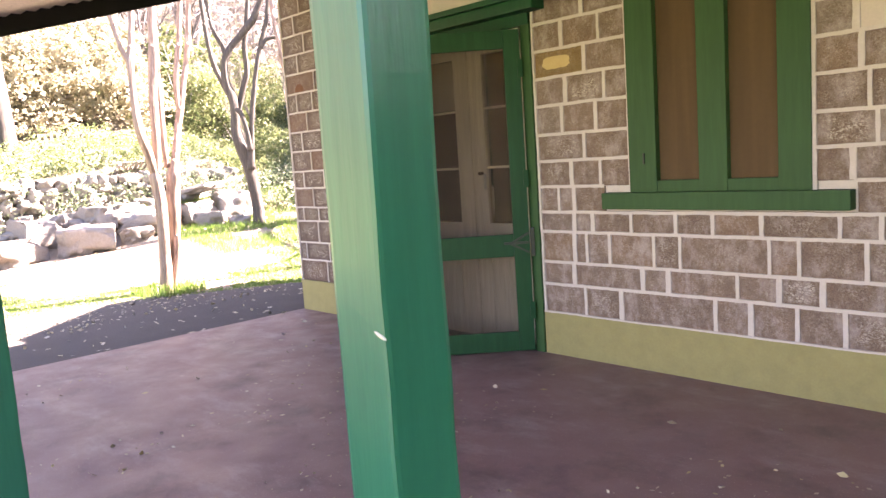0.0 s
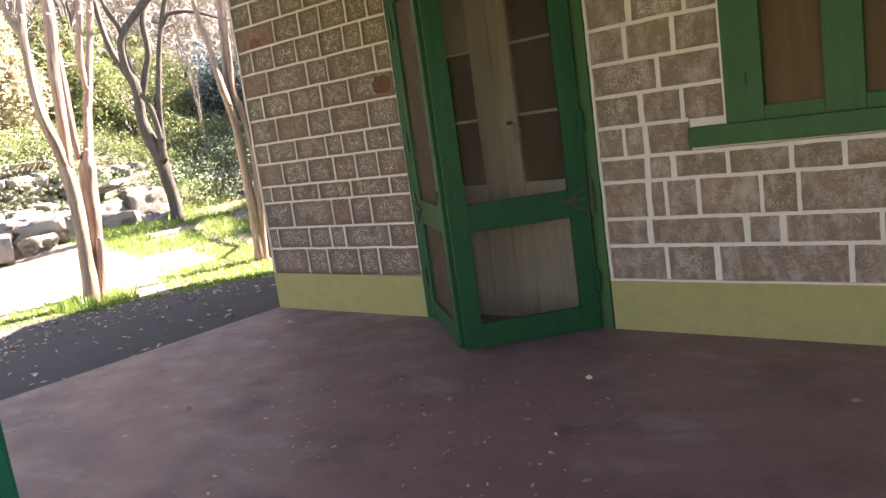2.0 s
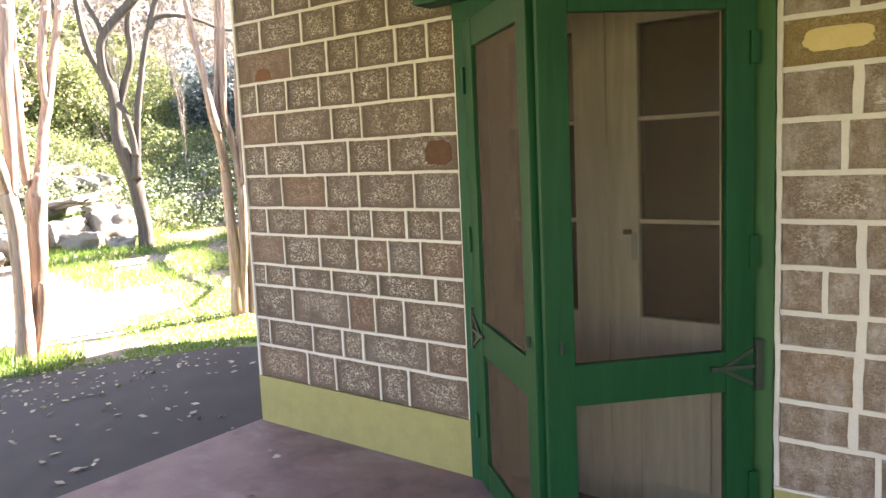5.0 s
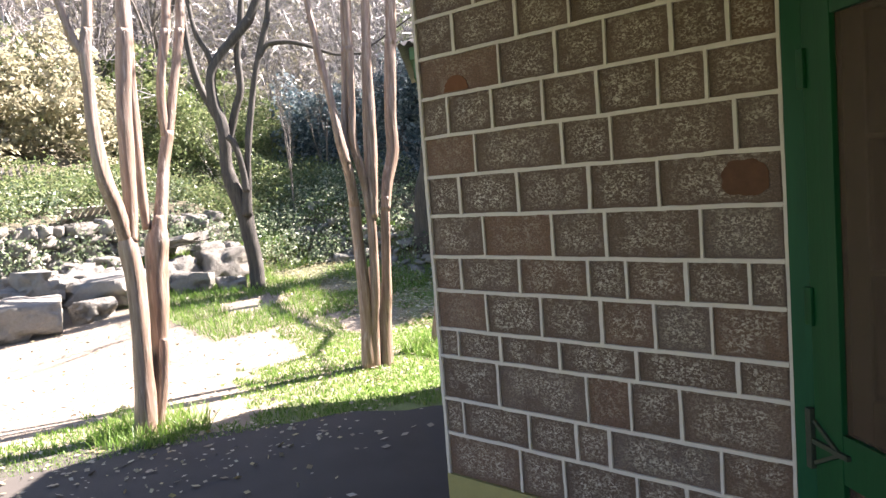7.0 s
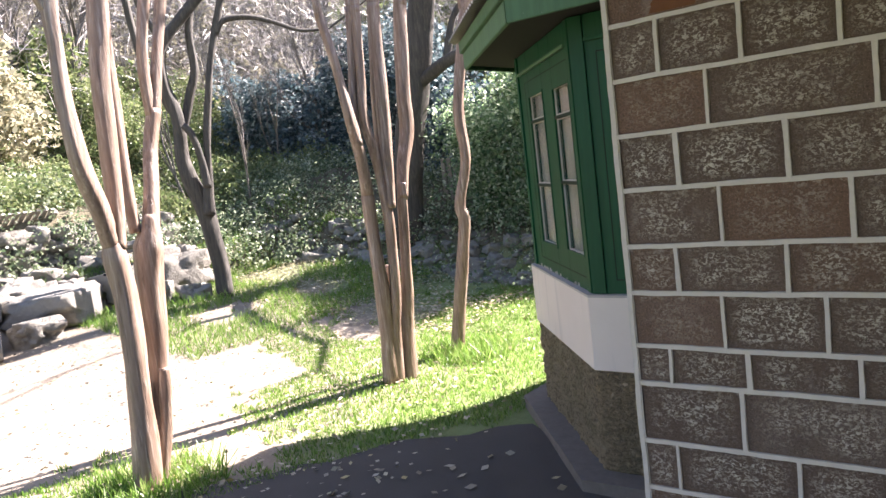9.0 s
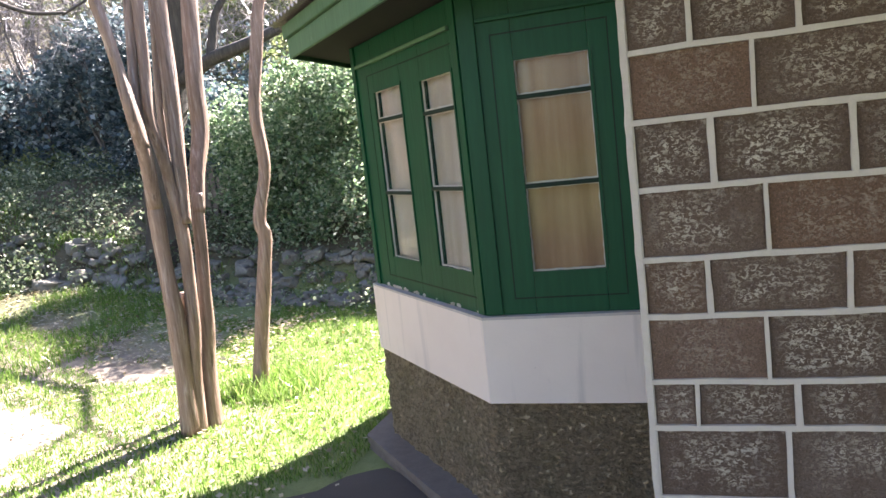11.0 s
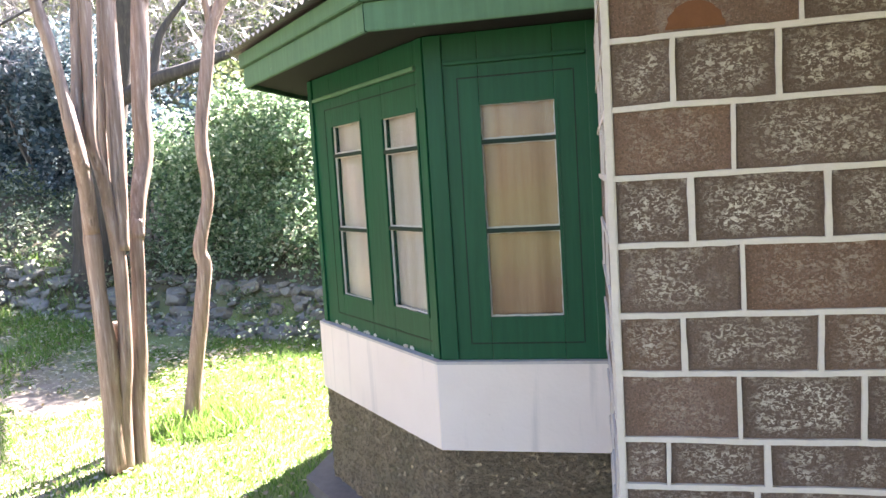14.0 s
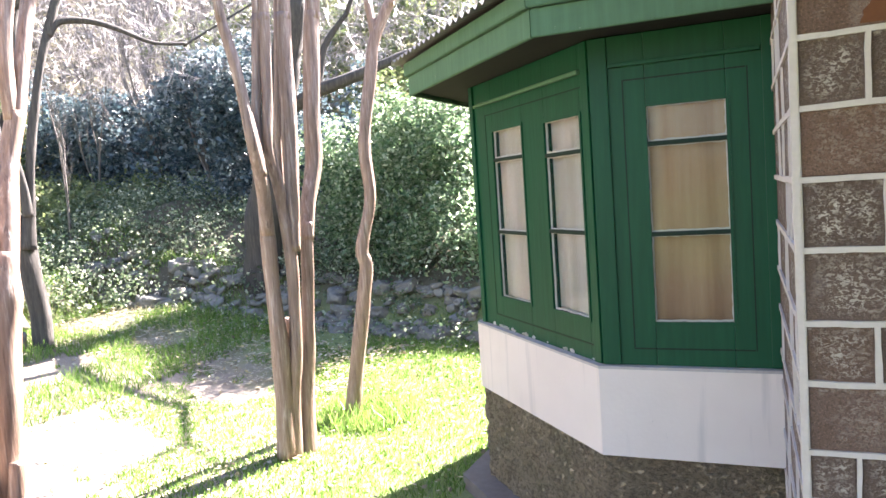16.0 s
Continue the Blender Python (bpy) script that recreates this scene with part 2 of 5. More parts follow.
def ground_material():
    """Mown grass, bare pale earth in the sun-baked yard, leaf litter on the bank."""
    m, t, b = mat("yard_ground", 0.95)
    p = where(t)
    grass = blend(t, noise_of(t, p, 11, 5, 0.7), (0.10, 0.135, 0.045), (0.25, 0.29, 0.12))
    earth = blend(t, noise_of(t, p, 6, 6, 0.7), (0.17, 0.135, 0.10), (0.36, 0.30, 0.24))
    litter = blend(t, noise_of(t, p, 14, 6, 0.75), (0.05, 0.045, 0.025), (0.17, 0.145, 0.10))
    sep = t.nodes.new("ShaderNodeSeparateXYZ")
    t.links.new(p, sep.inputs[0])
    dist = t.nodes.new("ShaderNodeVectorMath")
    dist.operation = "DISTANCE"
    dist.inputs[1].default_value = (-6.3, 0.9, 0.0)
    t.links.new(p, dist.inputs[0])
    wob = math_of(t, "MULTIPLY", noise_of(t, p, 1.5, 5, 0.65), 0.7)
    near = t.nodes.new("ShaderNodeMapRange")
    near.inputs[1].default_value, near.inputs[2].default_value = 2.4, 4.7
    near.inputs[3].default_value, near.inputs[4].default_value = 1.0, 0.0
    t.links.new(dist.outputs["Value"], near.inputs[0])
    e = ramp(t, math_of(t, "ADD", math_of(t, "MULTIPLY", near.outputs[0], 0.75), math_of(t, "SUBTRACT", wob, 0.2)), (0.35, (0, 0, 0)), (0.6, (1, 1, 1)))
    c = blend(t, e, grass, earth)
    up = t.nodes.new("ShaderNodeMapRange")
    up.inputs[1].default_value, up.inputs[2].default_value = 0.05, 0.5
    t.links.new(sep.outputs[2], up.inputs[0])
    c = blend(t, up.outputs[0], c, litter)
    t.links.new(c, b.inputs["Base Color"])
    bump(t, b, noise_of(t, p, 45, 6, 0.7), 0.7, 0.03)
    return m


M_GROUND = ground_material()


def leafy(name, *cols, through_light=0.35):
    m, t, b = mat(name, 0.36)
    b.inputs["Specular IOR Level"].default_value = 0.5
    r = island(t)
    n = len(cols) - 1
    c = ramp(t, r, *[(i / n, k) for i, k in enumerate(cols)])
    t.links.new(c, b.inputs["Base Color"])
    tr = t.nodes.new("ShaderNodeBsdfTranslucent")
    t.links.new(c, tr.inputs[0])
    mix = t.nodes.new("ShaderNodeMixShader")
    mix.inputs[0].default_value = through_light
    t.links.new(b.outputs[0], mix.inputs[1])
    t.links.new(tr.outputs[0], mix.inputs[2])
    t.links.new(mix.outputs[0], t.nodes["Material Output"].inputs[0])
    return m


# The palest colour in each ivy ramp paints glints on some leaves.
M_IVY = leafy("dark_ivy_painted_glints", (0.08, 0.145, 0.075), (0.16, 0.25, 0.13), (0.28, 0.37, 0.21), (0.66, 0.70, 0.56), through_light=0.65)
M_IVY_LOW = leafy("trailing_ivy_painted_glints", (0.06, 0.10, 0.05), (0.12, 0.165, 0.085), (0.21, 0.255, 0.15), (0.52, 0.54, 0.40), through_light=0.55)
M_SHRUB = leafy("sunny_shrub_leaves", (0.07, 0.105, 0.035), (0.115, 0.155, 0.06), (0.18, 0.215, 0.09), (0.27, 0.28, 0.15), through_light=0.5)
M_GOLD = leafy("golden_autumn_leaves", (0.28, 0.27, 0.18), (0.41, 0.38, 0.27), (0.36, 0.32, 0.22), (0.24, 0.25, 0.165), through_light=0.5)
# Last, palest colour again paints bright glints.
M_BLUE = leafy("bluish_evergreen_painted_glints", (0.045, 0.078, 0.09), (0.08, 0.125, 0.14), (0.14, 0.19, 0.20), (0.42, 0.47, 0.48), through_light=0.5)
M_GRASS = leafy("grass_blades", (0.075, 0.155, 0.02), (0.12, 0.225, 0.035), (0.18, 0.29, 0.06), (0.28, 0.32, 0.12), through_light=0.5)
M_LITTER = leafy("dry_fallen_leaves", (0.16, 0.12, 0.07), (0.30, 0.25, 0.17), (0.42, 0.37, 0.28), (0.34, 0.27, 0.09), through_light=0.1)
M_TWIG = leafy("grey_bare_twigs", (0.16, 0.14, 0.14), (0.25, 0.225, 0.22), (0.36, 0.33, 0.325), (0.2, 0.175, 0.17), through_light=0.02)


def bark(name, lo, hi, peel, streak=(9, 9, 1.1), rough=0.48):
    m, t, b = mat(name, rough)
    b.inputs["Specular IOR Level"].default_value = 0.6
    n = noise_of(t, where(t, streak), 4, 6, 0.65)
    c = ramp(t, n, (0.3, lo), (0.55, hi), (0.72, peel))
    f = noise_of(t, where(t, (5, 5, 0.4)), 18, 6, 0.7)
    c = blend(t, math_of(t, "MULTIPLY", f, 0.45), c, tuple(v * 0.5 for v in lo))
    crack = ramp(t, noise_of(t, where(t, (16, 16, 0.7)), 3, 7, 0.7), (0.36, (1, 1, 1)), (0.44, (0, 0, 0)))
    c = blend(t, math_of(t, "MULTIPLY", crack, 0.7), c, tuple(v * 0.35 for v in lo))
    t.links.new(c, b.inputs["Base Color"])
    bump(t, b, math_of(t, "SUBTRACT", n, crack), 0.5, 0.01)
    return m


M_BARK = bark("smooth_peeling_bark", (0.155, 0.094, 0.064), (0.275, 0.192, 0.145), (0.48, 0.40, 0.345), (11, 11, 0.9), 0.5)
M_BARK_DARK = bark("dark_furrowed_bark", (0.025, 0.021, 0.018), (0.06, 0.05, 0.04), (0.11, 0.092, 0.075), (9, 9, 1.1), 0.8)
M_BARK_FAR = bark("grey_far_bark", (0.06, 0.05, 0.044), (0.13, 0.112, 0.10), (0.2, 0.176, 0.155))
M_BOARD = bark("silvered_boards", (0.13, 0.11, 0.09), (0.24, 0.21, 0.18), (0.3, 0.27, 0.23), (1, 1, 9))


def stone_material():
    m, t, b = mat("pale_field_stone", 0.9)
    p = where(t)
    c = ramp(t, rnd(t), (0.0, (0.085, 0.08, 0.07)), (0.5, (0.145, 0.136, 0.122)), (1.0, (0.225, 0.213, 0.193)))
    c = blend(t, noise_of(t, p, 5, 6, 0.7), c, (0.12, 0.105, 0.085))
    c = blend(t, math_of(t, "MULTIPLY", noise_of(t, p, 25, 6, 0.7), 0.55), c, (0.36, 0.335, 0.30))
    t.links.new(c, b.inputs["Base Color"])
    bump(t, b, noise_of(t, p, 18, 8, 0.7), 0.8, 0.04)
    return m


M_STONE = stone_material()
M_COBBLE = plain("grey_river_cobble", (0.11, 0.105, 0.09), (0.30, 0.285, 0.25), 11, 0.9, 0.9, 0.03, 30)


def roof_material():
    m, t, b = mat("weathered_corrugated_iron", 0.55, 0.35)
    p = where(t)
    c = blend(t, noise_of(t, p, 5, 6), (0.16, 0.145, 0.13), (0.30, 0.275, 0.26))
    t.links.new(c, b.inputs["Base Color"])
    return m


M_ROOF = roof_material()


def glass_material():
    m, t, b = mat("old_window_glass", 0.08)
    b.inputs["Transmission Weight"].default_value = 1.0
    b.inputs["IOR"].default_value = 1.2
    wv = noise_of(t, where(t), 9, 2)
    bump(t, b, wv, 0.08, 0.01)
    return m


M_GLASS = glass_material()


def screen_material(name, dense):
    """Fly wire: a woven mesh that lets most light through."""
    m, t, b = mat(name, 0.7)
    c = blend(t, noise_of(t, where(t, (1, 1, 0.3)), 5, 4), (0.045, 0.03, 0.019), (0.075, 0.052, 0.033))
    t.links.new(c, b.inputs["Base Color"])
    tr = t.nodes.new("ShaderNodeBsdfTransparent")
    mix = t.nodes.new("ShaderNodeMixShader")
    mix.inputs[0].default_value = dense
    t.links.new(tr.outputs[0], mix.inputs[1])
    t.links.new(b.outputs[0], mix.inputs[2])
    t.links.new(mix.outputs[0], t.nodes["Material Output"].inputs[0])
    return m


M_SCREEN = screen_material("rusty_fly_wire", 0.28)
M_SCREEN_DUSTY = screen_material("dust_clogged_fly_wire", 0.62)


def curtain_material(name, lo, mid, hi):
    m, t, b = mat(name, 0.9)
    n = noise_of(t, where(t, (1, 1, 0.05)), 7.5, 3)
    c = ramp(t, n, (0.32, lo), (0.5, mid), (0.66, hi))
    c = blend(t, math_of(t, "MULTIPLY", noise_of(t, where(t), 40, 5), 0.3), c, tuple(v * 0.6 for v in lo))
    t.links.new(c, b.inputs["Base Color"])
    return m


M_CURTAIN = curtain_material("tan_curtain_cloth", (0.30, 0.17, 0.085), (0.50, 0.33, 0.18), (0.62, 0.47, 0.29))
# Grey puts the reflection on the slanted panes into the cloth.
M_CURTAIN_GREY = curtain_material("reflection_grey_curtain_cloth", (0.42, 0.37, 0.29), (0.52, 0.47, 0.38), (0.60, 0.55, 0.46))
M_BROWN_BOARD = curtain_material("brown_shutter_wood", (0.075, 0.045, 0.022), (0.10, 0.061, 0.03), (0.13, 0.082, 0.043))
M_PLAQUE = plain("cream_plaster_patch", (0.52, 0.45, 0.38), (0.62, 0.55, 0.48), 6)


# ---- mesh helpers ----
def mesh_from(name, verts, faces, material):
    me = bpy.data.meshes.new(name)
    me.from_pydata([tuple(v) for v in verts], [], faces)
    me.materials.append(material)
    me.update()
    return me


def part(name, bm, material, parent=None, label=""):
    """Links a bmesh as one mesh object under a thing or a part."""
    me = bpy.data.meshes.new(name)
    bmesh.ops.recalc_face_normals(bm, faces=bm.faces)
    bm.to_mesh(me)
    bm.free()
    me.materials.append(material)
    ob = new(name, me)
    ob.parent = parent
    return tagged(ob, label)


def add_box(bm, x0, x1, y0, y1, z0, z1, bevel=0.0, m=None):
    made = bmesh.ops.create_cube(bm, size=1.0, matrix=Matrix.LocRotScale(((x0 + x1) / 2, (y0 + y1) / 2, (z0 + z1) / 2), None, (x1 - x0, y1 - y0, z1 - z0)))
    verts = made["verts"]
    if bevel:
        edges = list({e for v in verts for e in v.link_edges})
        res = bmesh.ops.bevel(bm, geom=edges, offset=bevel, segments=2, affect="EDGES", profile=0.7)
        verts = list({v for f in res["faces"] for v in f.verts} | {v for v in verts if v.is_valid})
    if m is not None:
        bmesh.ops.transform(bm, matrix=m, verts=verts)
    return bm


def box_part(name, x0, x1, y0, y1, z0, z1, material, parent=None, bevel=0.004, label=""):
    return part(name, add_box(bmesh.new(), x0, x1, y0, y1, z0, z1, bevel), material, parent, label)


def empty(name, m=None, **tags):
    e = new(name)
    e.empty_display_size = 0.1
    if m is not None:
        e.matrix_world = m
    return tagged(e, **tags)


def tube(pts, radii, sides=10, wob=0.0, rng=random):
    """Vertices and faces of a tapered limb along a smooth line through pts."""
    pts = [Vector(p) for p in pts]
    path, rad = [], []
    for i in range(len(pts) - 1):
        p0, p1, p2, p3 = pts[max(i - 1, 0)], pts[i], pts[i + 1], pts[min(i + 2, len(pts) - 1)]
        steps = 5 if wob else 3
        for k in range(steps):
            u = k / steps
            path.append(0.5 * ((2 * p1) + (p2 - p0) * u + (2 * p0 - 5 * p1 + 4 * p2 - p3) * u * u + (3 * p1 - p0 - 3 * p2 + p3) * u ** 3))
            rad.append(radii[i] * (1 - u) + radii[i + 1] * u)
    path.append(pts[-1])
    rad.append(radii[-1])
    verts, faces = [], []
    side = Vector((1, 0.2, 0))
    for i, (p, r) in enumerate(zip(path, rad)):
        way = (path[min(i + 1, len(path) - 1)] - path[max(i - 1, 0)]).normalized()
        a = way.cross(side).normalized()
        side = a.cross(way).normalized()
        for k in range(sides):
            ang = 2 * math.pi * k / sides
            rr = r * (1 + wob * noise.noise(Vector((math.cos(ang) * 1.3, math.sin(ang) * 1.3, p.z * 2.5 + p.x * 3))))
            if sides > 10:
                rr *= 1 + wob * 0.5 * noise.noise(Vector((math.cos(ang) * 3.2, math.sin(ang) * 3.2, p.z * 0.9 + p.y * 5)))
            verts.append(p + a * math.cos(ang) * rr + side * math.sin(ang) * rr)
    for i in range(len(path) - 1):
        for k in range(sides):
            q = (k + 1) % sides
            faces.append((i * sides + k, (i + 1) * sides + k, (i + 1) * sides + q, i * sides + q))
    faces.append(tuple(range(sides)))
    n = (len(path) - 1) * sides
    faces.append(tuple(n + k for k in range(sides - 1, -1, -1)))
    return verts, faces


def limbs_part(name, limbs, material, parent=None, sides=10, wob=0.18, label=""):
    verts, faces = [], []
    for pts, radii in limbs:
        v, f = tube(pts, radii, sides, wob)
        o = len(verts)
        verts += v
        faces += [tuple(i + o for i in q) for q in f]
    me = mesh_from(name, verts, faces, material)
    me.polygons.foreach_set("use_smooth", [True] * len(me.polygons))
    ob = new(name, me)
    ob.parent = parent
    return tagged(ob, label)


def leaf_mesh(name, centres, size, material, seed, flat=0.0, slim=0.55):
    """One mesh of separate small leaves at the centres; flat: how far they lie level."""
    rng = np.random.default_rng(seed)
    n = len(centres)
    a = rng.normal(size=(n, 3))
    a[:, 2] *= 1 - flat
    a /= np.linalg.norm(a, axis=1)[:, None]
    b = rng.normal(size=(n, 3))
    b[:, 2] *= 1 - flat
    b -= a * (a * b).sum(1)[:, None]
    b /= np.linalg.norm(b, axis=1)[:, None]
    s = size * rng.uniform(0.6, 1.35, n)[:, None]
    v = np.empty((n, 4, 3))
    v[:, 0], v[:, 2] = centres - a * s, centres + a * s
    v[:, 1], v[:, 3] = centres + b * s * slim, centres - b * s * slim
    return quads_mesh(name, v.reshape(-1, 3), n, material)


def quads_mesh(name, verts, n, material):
    me = bpy.data.meshes.new(name)
    me.vertices.add(4 * n)
    me.loops.add(4 * n)
    me.polygons.add(n)
    me.vertices.foreach_set("co", np.asarray(verts, np.float32).ravel())
    me.loops.foreach_set("vertex_index", np.arange(4 * n, dtype=np.int32))
    me.polygons.foreach_set("loop_start", np.arange(0, 4 * n, 4, dtype=np.int32))
    me.update(calc_edges=True)
    me.materials.append(material)
    return me


def clump_points(rng, centres, radii, per):
    """Leaf places on the outer shells of uneven clumps."""
    out = []
    for c, r in zip(centres, radii):
        d = rng.normal(size=(per, 3))
        d /= np.linalg.norm(d, axis=1)[:, None]
        out.append(np.asarray(c) + d * r * rng.uniform(0.55, 1.08, (per, 1)) ** 0.6)
    return np.concatenate(out)


# ---- the lie of the land ----
def smooth(a, b, x):
    u = min(max((x - a) / (b - a), 0.0), 1.0)
    return u * u * (3 - 2 * u)


def land(x, y):
    z = -0.14
    z += 0.30 * smooth(-4.5, -8.0, x) * smooth(-1.0, 3.5, y) + 0.10 * smooth(-4, -8, x)
    z += 0.10 * smooth(3.5, 5.6, y)
    bank = 5.75 + 0.25 * math.sin(x * 0.9)
    z += 0.55 * smooth(bank, bank + 0.7, y) * smooth(2, -1.5, x) + 0.5 * smooth(bank + 0.5, bank + 2.1, y) * smooth(-10.5, -8.0, x)
    z += 0.45 * smooth(-8.1, -8.8, x) + 0.82 * smooth(-9.5, -9.9, x) * smooth(5.2, 4.2, y) + 0.4 * smooth(-10, -13, x)
    far = max(-x - 13.0, 0.0) + max(y - 10.0, 0.0)
    z += 0.42 * far - 0.0011 * min(far, 150) ** 2 * 0.9 if far > 0 else 0.0
    if far > 0:
        z += 0.5 * noise.noise(Vector((x * 0.15, y * 0.15, 0)))
    z += 0.03 * noise.noise(Vector((x * 0.8, y * 0.8, 3))) * smooth(-3.2, -5, x)
    return z


def spread(lo, hi, fine_lo, fine_hi, step):
    out = list(np.arange(fine_lo, fine_hi + step / 2, step))
    d, v = step, fine_hi
    while v < hi:
        d *= 1.3
        v += d
        out.append(min(v, hi))
    d, v = step, fine_lo
    while v > lo:
        d *= 1.3
        v -= d
        out.insert(0, max(v, lo))
    return out


gx, gy = spread(-900, 900, -16, 2, 0.22), spread(-900, 900, -5, 14, 0.22)
gv = [(x, y, land(x, y)) for y in gy for x in gx]
gf = [(j * len(gx) + i, j * len(gx) + i + 1, (j + 1) * len(gx) + i + 1, (j + 1) * len(gx) + i) for j in range(len(gy) - 1) for i in range(len(gx) - 1)]
gme = mesh_from("ground", gv, gf, M_GROUND)
gme.polygons.foreach_set("use_smooth", [True] * len(gme.polygons))
tagged(new("ground", gme), "sunlit yard of grass and bare earth rising to a wooded bank", "ground", kind="structure")

# asphalt strip along the house, its outer edge shaped after the house's shadow
edge = [(0.0, 1.15), (-1.55, 1.7), (-2.15, 1.2), (-2.55, 0.55), (-2.95, 0.1), (-3.3, -0.5), (-3.55, -1.4), (-3.7, -2.6), (-3.8, -9.0)]
ev = []
for i in range(len(edge) - 1):
    for k in range(8):
        u = k / 8
        x, y = edge[i][0] * (1 - u) + edge[i + 1][0] * u, edge[i][1] * (1 - u) + edge[i + 1][1] * u
        ev.append((x + 0.07 * noise.noise(Vector((x * 4, y * 4, 0))), y + 0.07 * noise.noise(Vector((x * 4, y * 4, 9))), -0.125))
bm = bmesh.new()
for v in ev + [(edge[-1][0], edge[-1][1], -0.125), (9, -9, -0.125), (9, -3.42, -0.125), (-0.0, -3.42, -0.125), (0.0, 0.3, -0.125)]:
    bm.verts.new(v)
bm.faces.new(bm.verts)
bmesh.ops.triangulate(bm, faces=bm.faces)
tagged(part("pavement", bm, M_ASPHALT), "dark worn asphalt path beside the house", "pavement", kind="structure")

# ---- house: walls ----
LEFT_Z = [0.268, 0.454, 0.608, 0.796, 0.914, 1.082, 1.226, 1.397, 1.562, 1.727, 1.888, 2.052, 2.21, 2.37, 2.53, 2.70, 2.86]
LEFT_X = [[0.404, 0.613, 0.927, 1.112], [0.11, 0.46, 0.682, 0.825, 1.239], [0.317, 0.74, 0.918, 1.106], [0.112, 0.343, 0.628, 0.953, 1.308],
          [0.282, 0.556, 0.82, 1.028, 1.228], [0.158, 0.465, 0.777, 0.93, 1.15, 1.356], [0.295, 0.632, 0.859, 1.208], [0.185, 0.483, 0.802, 1.069],
          [0.284, 0.701, 0.903, 1.332], [0.153, 0.384, 0.627, 0.859, 1.085, 1.248], [0.435, 0.697, 0.898, 1.139, 1.323], [0.212, 0.528, 0.763, 1.1],
          [0.33, 0.6, 0.95, 1.2], [0.2, 0.5, 0.8, 1.1], [0.3, 0.7, 1.0, 1.25], [0.15, 0.5, 0.9, 1.2]]
RIGHT_Z = [0.266, 0.447, 0.585, 0.773, 0.893, 1.047, 1.203, 1.362, 1.534, 1.698, 1.86, 2.02, 2.18, 2.34, 2.50, 2.68, 2.86]
RIGHT_X = [[3.095, 3.345, 3.918, 4.107, 4.335, 4.552], [3.02, 3.492, 3.650, 4.04, 4.251, 4.454], [3.033, 3.121, 3.28, 3.568, 3.725, 4.204, 4.347, 4.643],
           [3.037, 3.168, 3.43, 3.704, 3.914, 4.168, 4.53, 4.70], [2.93, 3.044, 3.248, 4.59], [3.034, 3.24, 4.586], [3.134, 4.688], [2.98, 3.22, 4.655], [3.014, 3.285, 4.621],
           [3.156, 4.60], [3.0, 3.26, 4.70], [3.15, 4.62], [3.0, 3.25, 3.6, 4.0, 4.6], [3.1, 3.4, 3.8, 4.2, 4.7], [3.0, 3.3, 3.7, 4.1, 4.6], [3.1, 3.5, 3.9, 4.3, 4.7]]
DOOR_X0, DOOR_X1, DOOR_TOP = 1.476, 2.778, 2.10
WIN_X0, WIN_X1, WIN_Z0, WIN_Z1 = 3.44, 4.412, 0.915, 2.18
WALL_TOP, EAST = 2.86, 8.6

bm = bmesh.new()
for b in ((0.0, DOOR_X0, 0, WALL_TOP), (DOOR_X0, DOOR_X1, DOOR_TOP, WALL_TOP), (DOOR_X1, WIN_X0, 0, WALL_TOP), (WIN_X0, WIN_X1, 0, WIN_Z0),
          (WIN_X0, WIN_X1, WIN_Z1, WALL_TOP), (WIN_X1, EAST, 0, WALL_TOP)):
    add_box(bm, b[0], b[1], 0.012, 0.30, b[2] - (0.14 if b[2] == 0 else 0), b[3])
wall_front = tagged(part("wall_front", bm, M_MORTAR), "house wall of brown stone blocks with pale raised mortar", "wall", kind="structure")
SIDE_LEAN = -0.04
side_m = Matrix.Rotation(math.atan2(-SIDE_LEAN, 1.15), 4, "Z")
bm = add_box(bmesh.new(), 0.012, 0.30, 0.30, 1.18, -0.2, WALL_TOP)
add_box(bm, 0.012, 0.30, 0.004, 0.30, -0.2, WALL_TOP)
bmesh.ops.transform(bm, matrix=side_m, verts=bm.verts)
wall_side = tagged(part("wall_side", bm, M_MORTAR), "return wall of brown stone blocks with white mortar", "wall", kind="structure")
for nm, b in {"wall_east": (EAST - 0.3, EAST, 0.3, 5.2), "wall_north": (0.3, EAST, 4.9, 5.2), "wall_west": (0.02, 0.3, 3.3, 4.9)}.items():
    tagged(box_part(nm, b[0], b[1], b[2], b[3], -0.2, WALL_TOP, M_ROUGH, None, 0), "plain rendered house wall", "wall", kind="structure")
tagged(box_part("floor_inside", 0.3, EAST - 0.3, 0.3, 4.9, -0.14, -0.02, M_BOARD, None, 0), "dim wooden floor of the room inside", "floor", kind="structure")
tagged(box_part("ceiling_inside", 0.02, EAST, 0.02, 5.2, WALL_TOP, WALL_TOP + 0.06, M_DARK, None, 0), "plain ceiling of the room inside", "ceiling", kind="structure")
# Unseen wall, added to keep light off the verandah's east side.
tagged(box_part("wall_end", EAST - 0.3, EAST, -3.4, 0.011, -0.14, WALL_TOP - 0.9, M_ROUGH, None, 0), "unseen rendered wall added to darken the verandah end", "wall", kind="structure")
bm = add_box(bmesh.new(), -0.008, DOOR_X0, -0.012, 0.012, -0.14, 0.268, 0.004)
part("dado", bm, M_DADO, wall_front, "olive painted dado band")
part("dado", add_box(bmesh.new(), DOOR_X1, EAST, -0.012, 0.012, -0.14, 0.266, 0.004), M_DADO, wall_front, "olive painted dado band")

# ---- verandah ----
SLAB_Y = -3.42
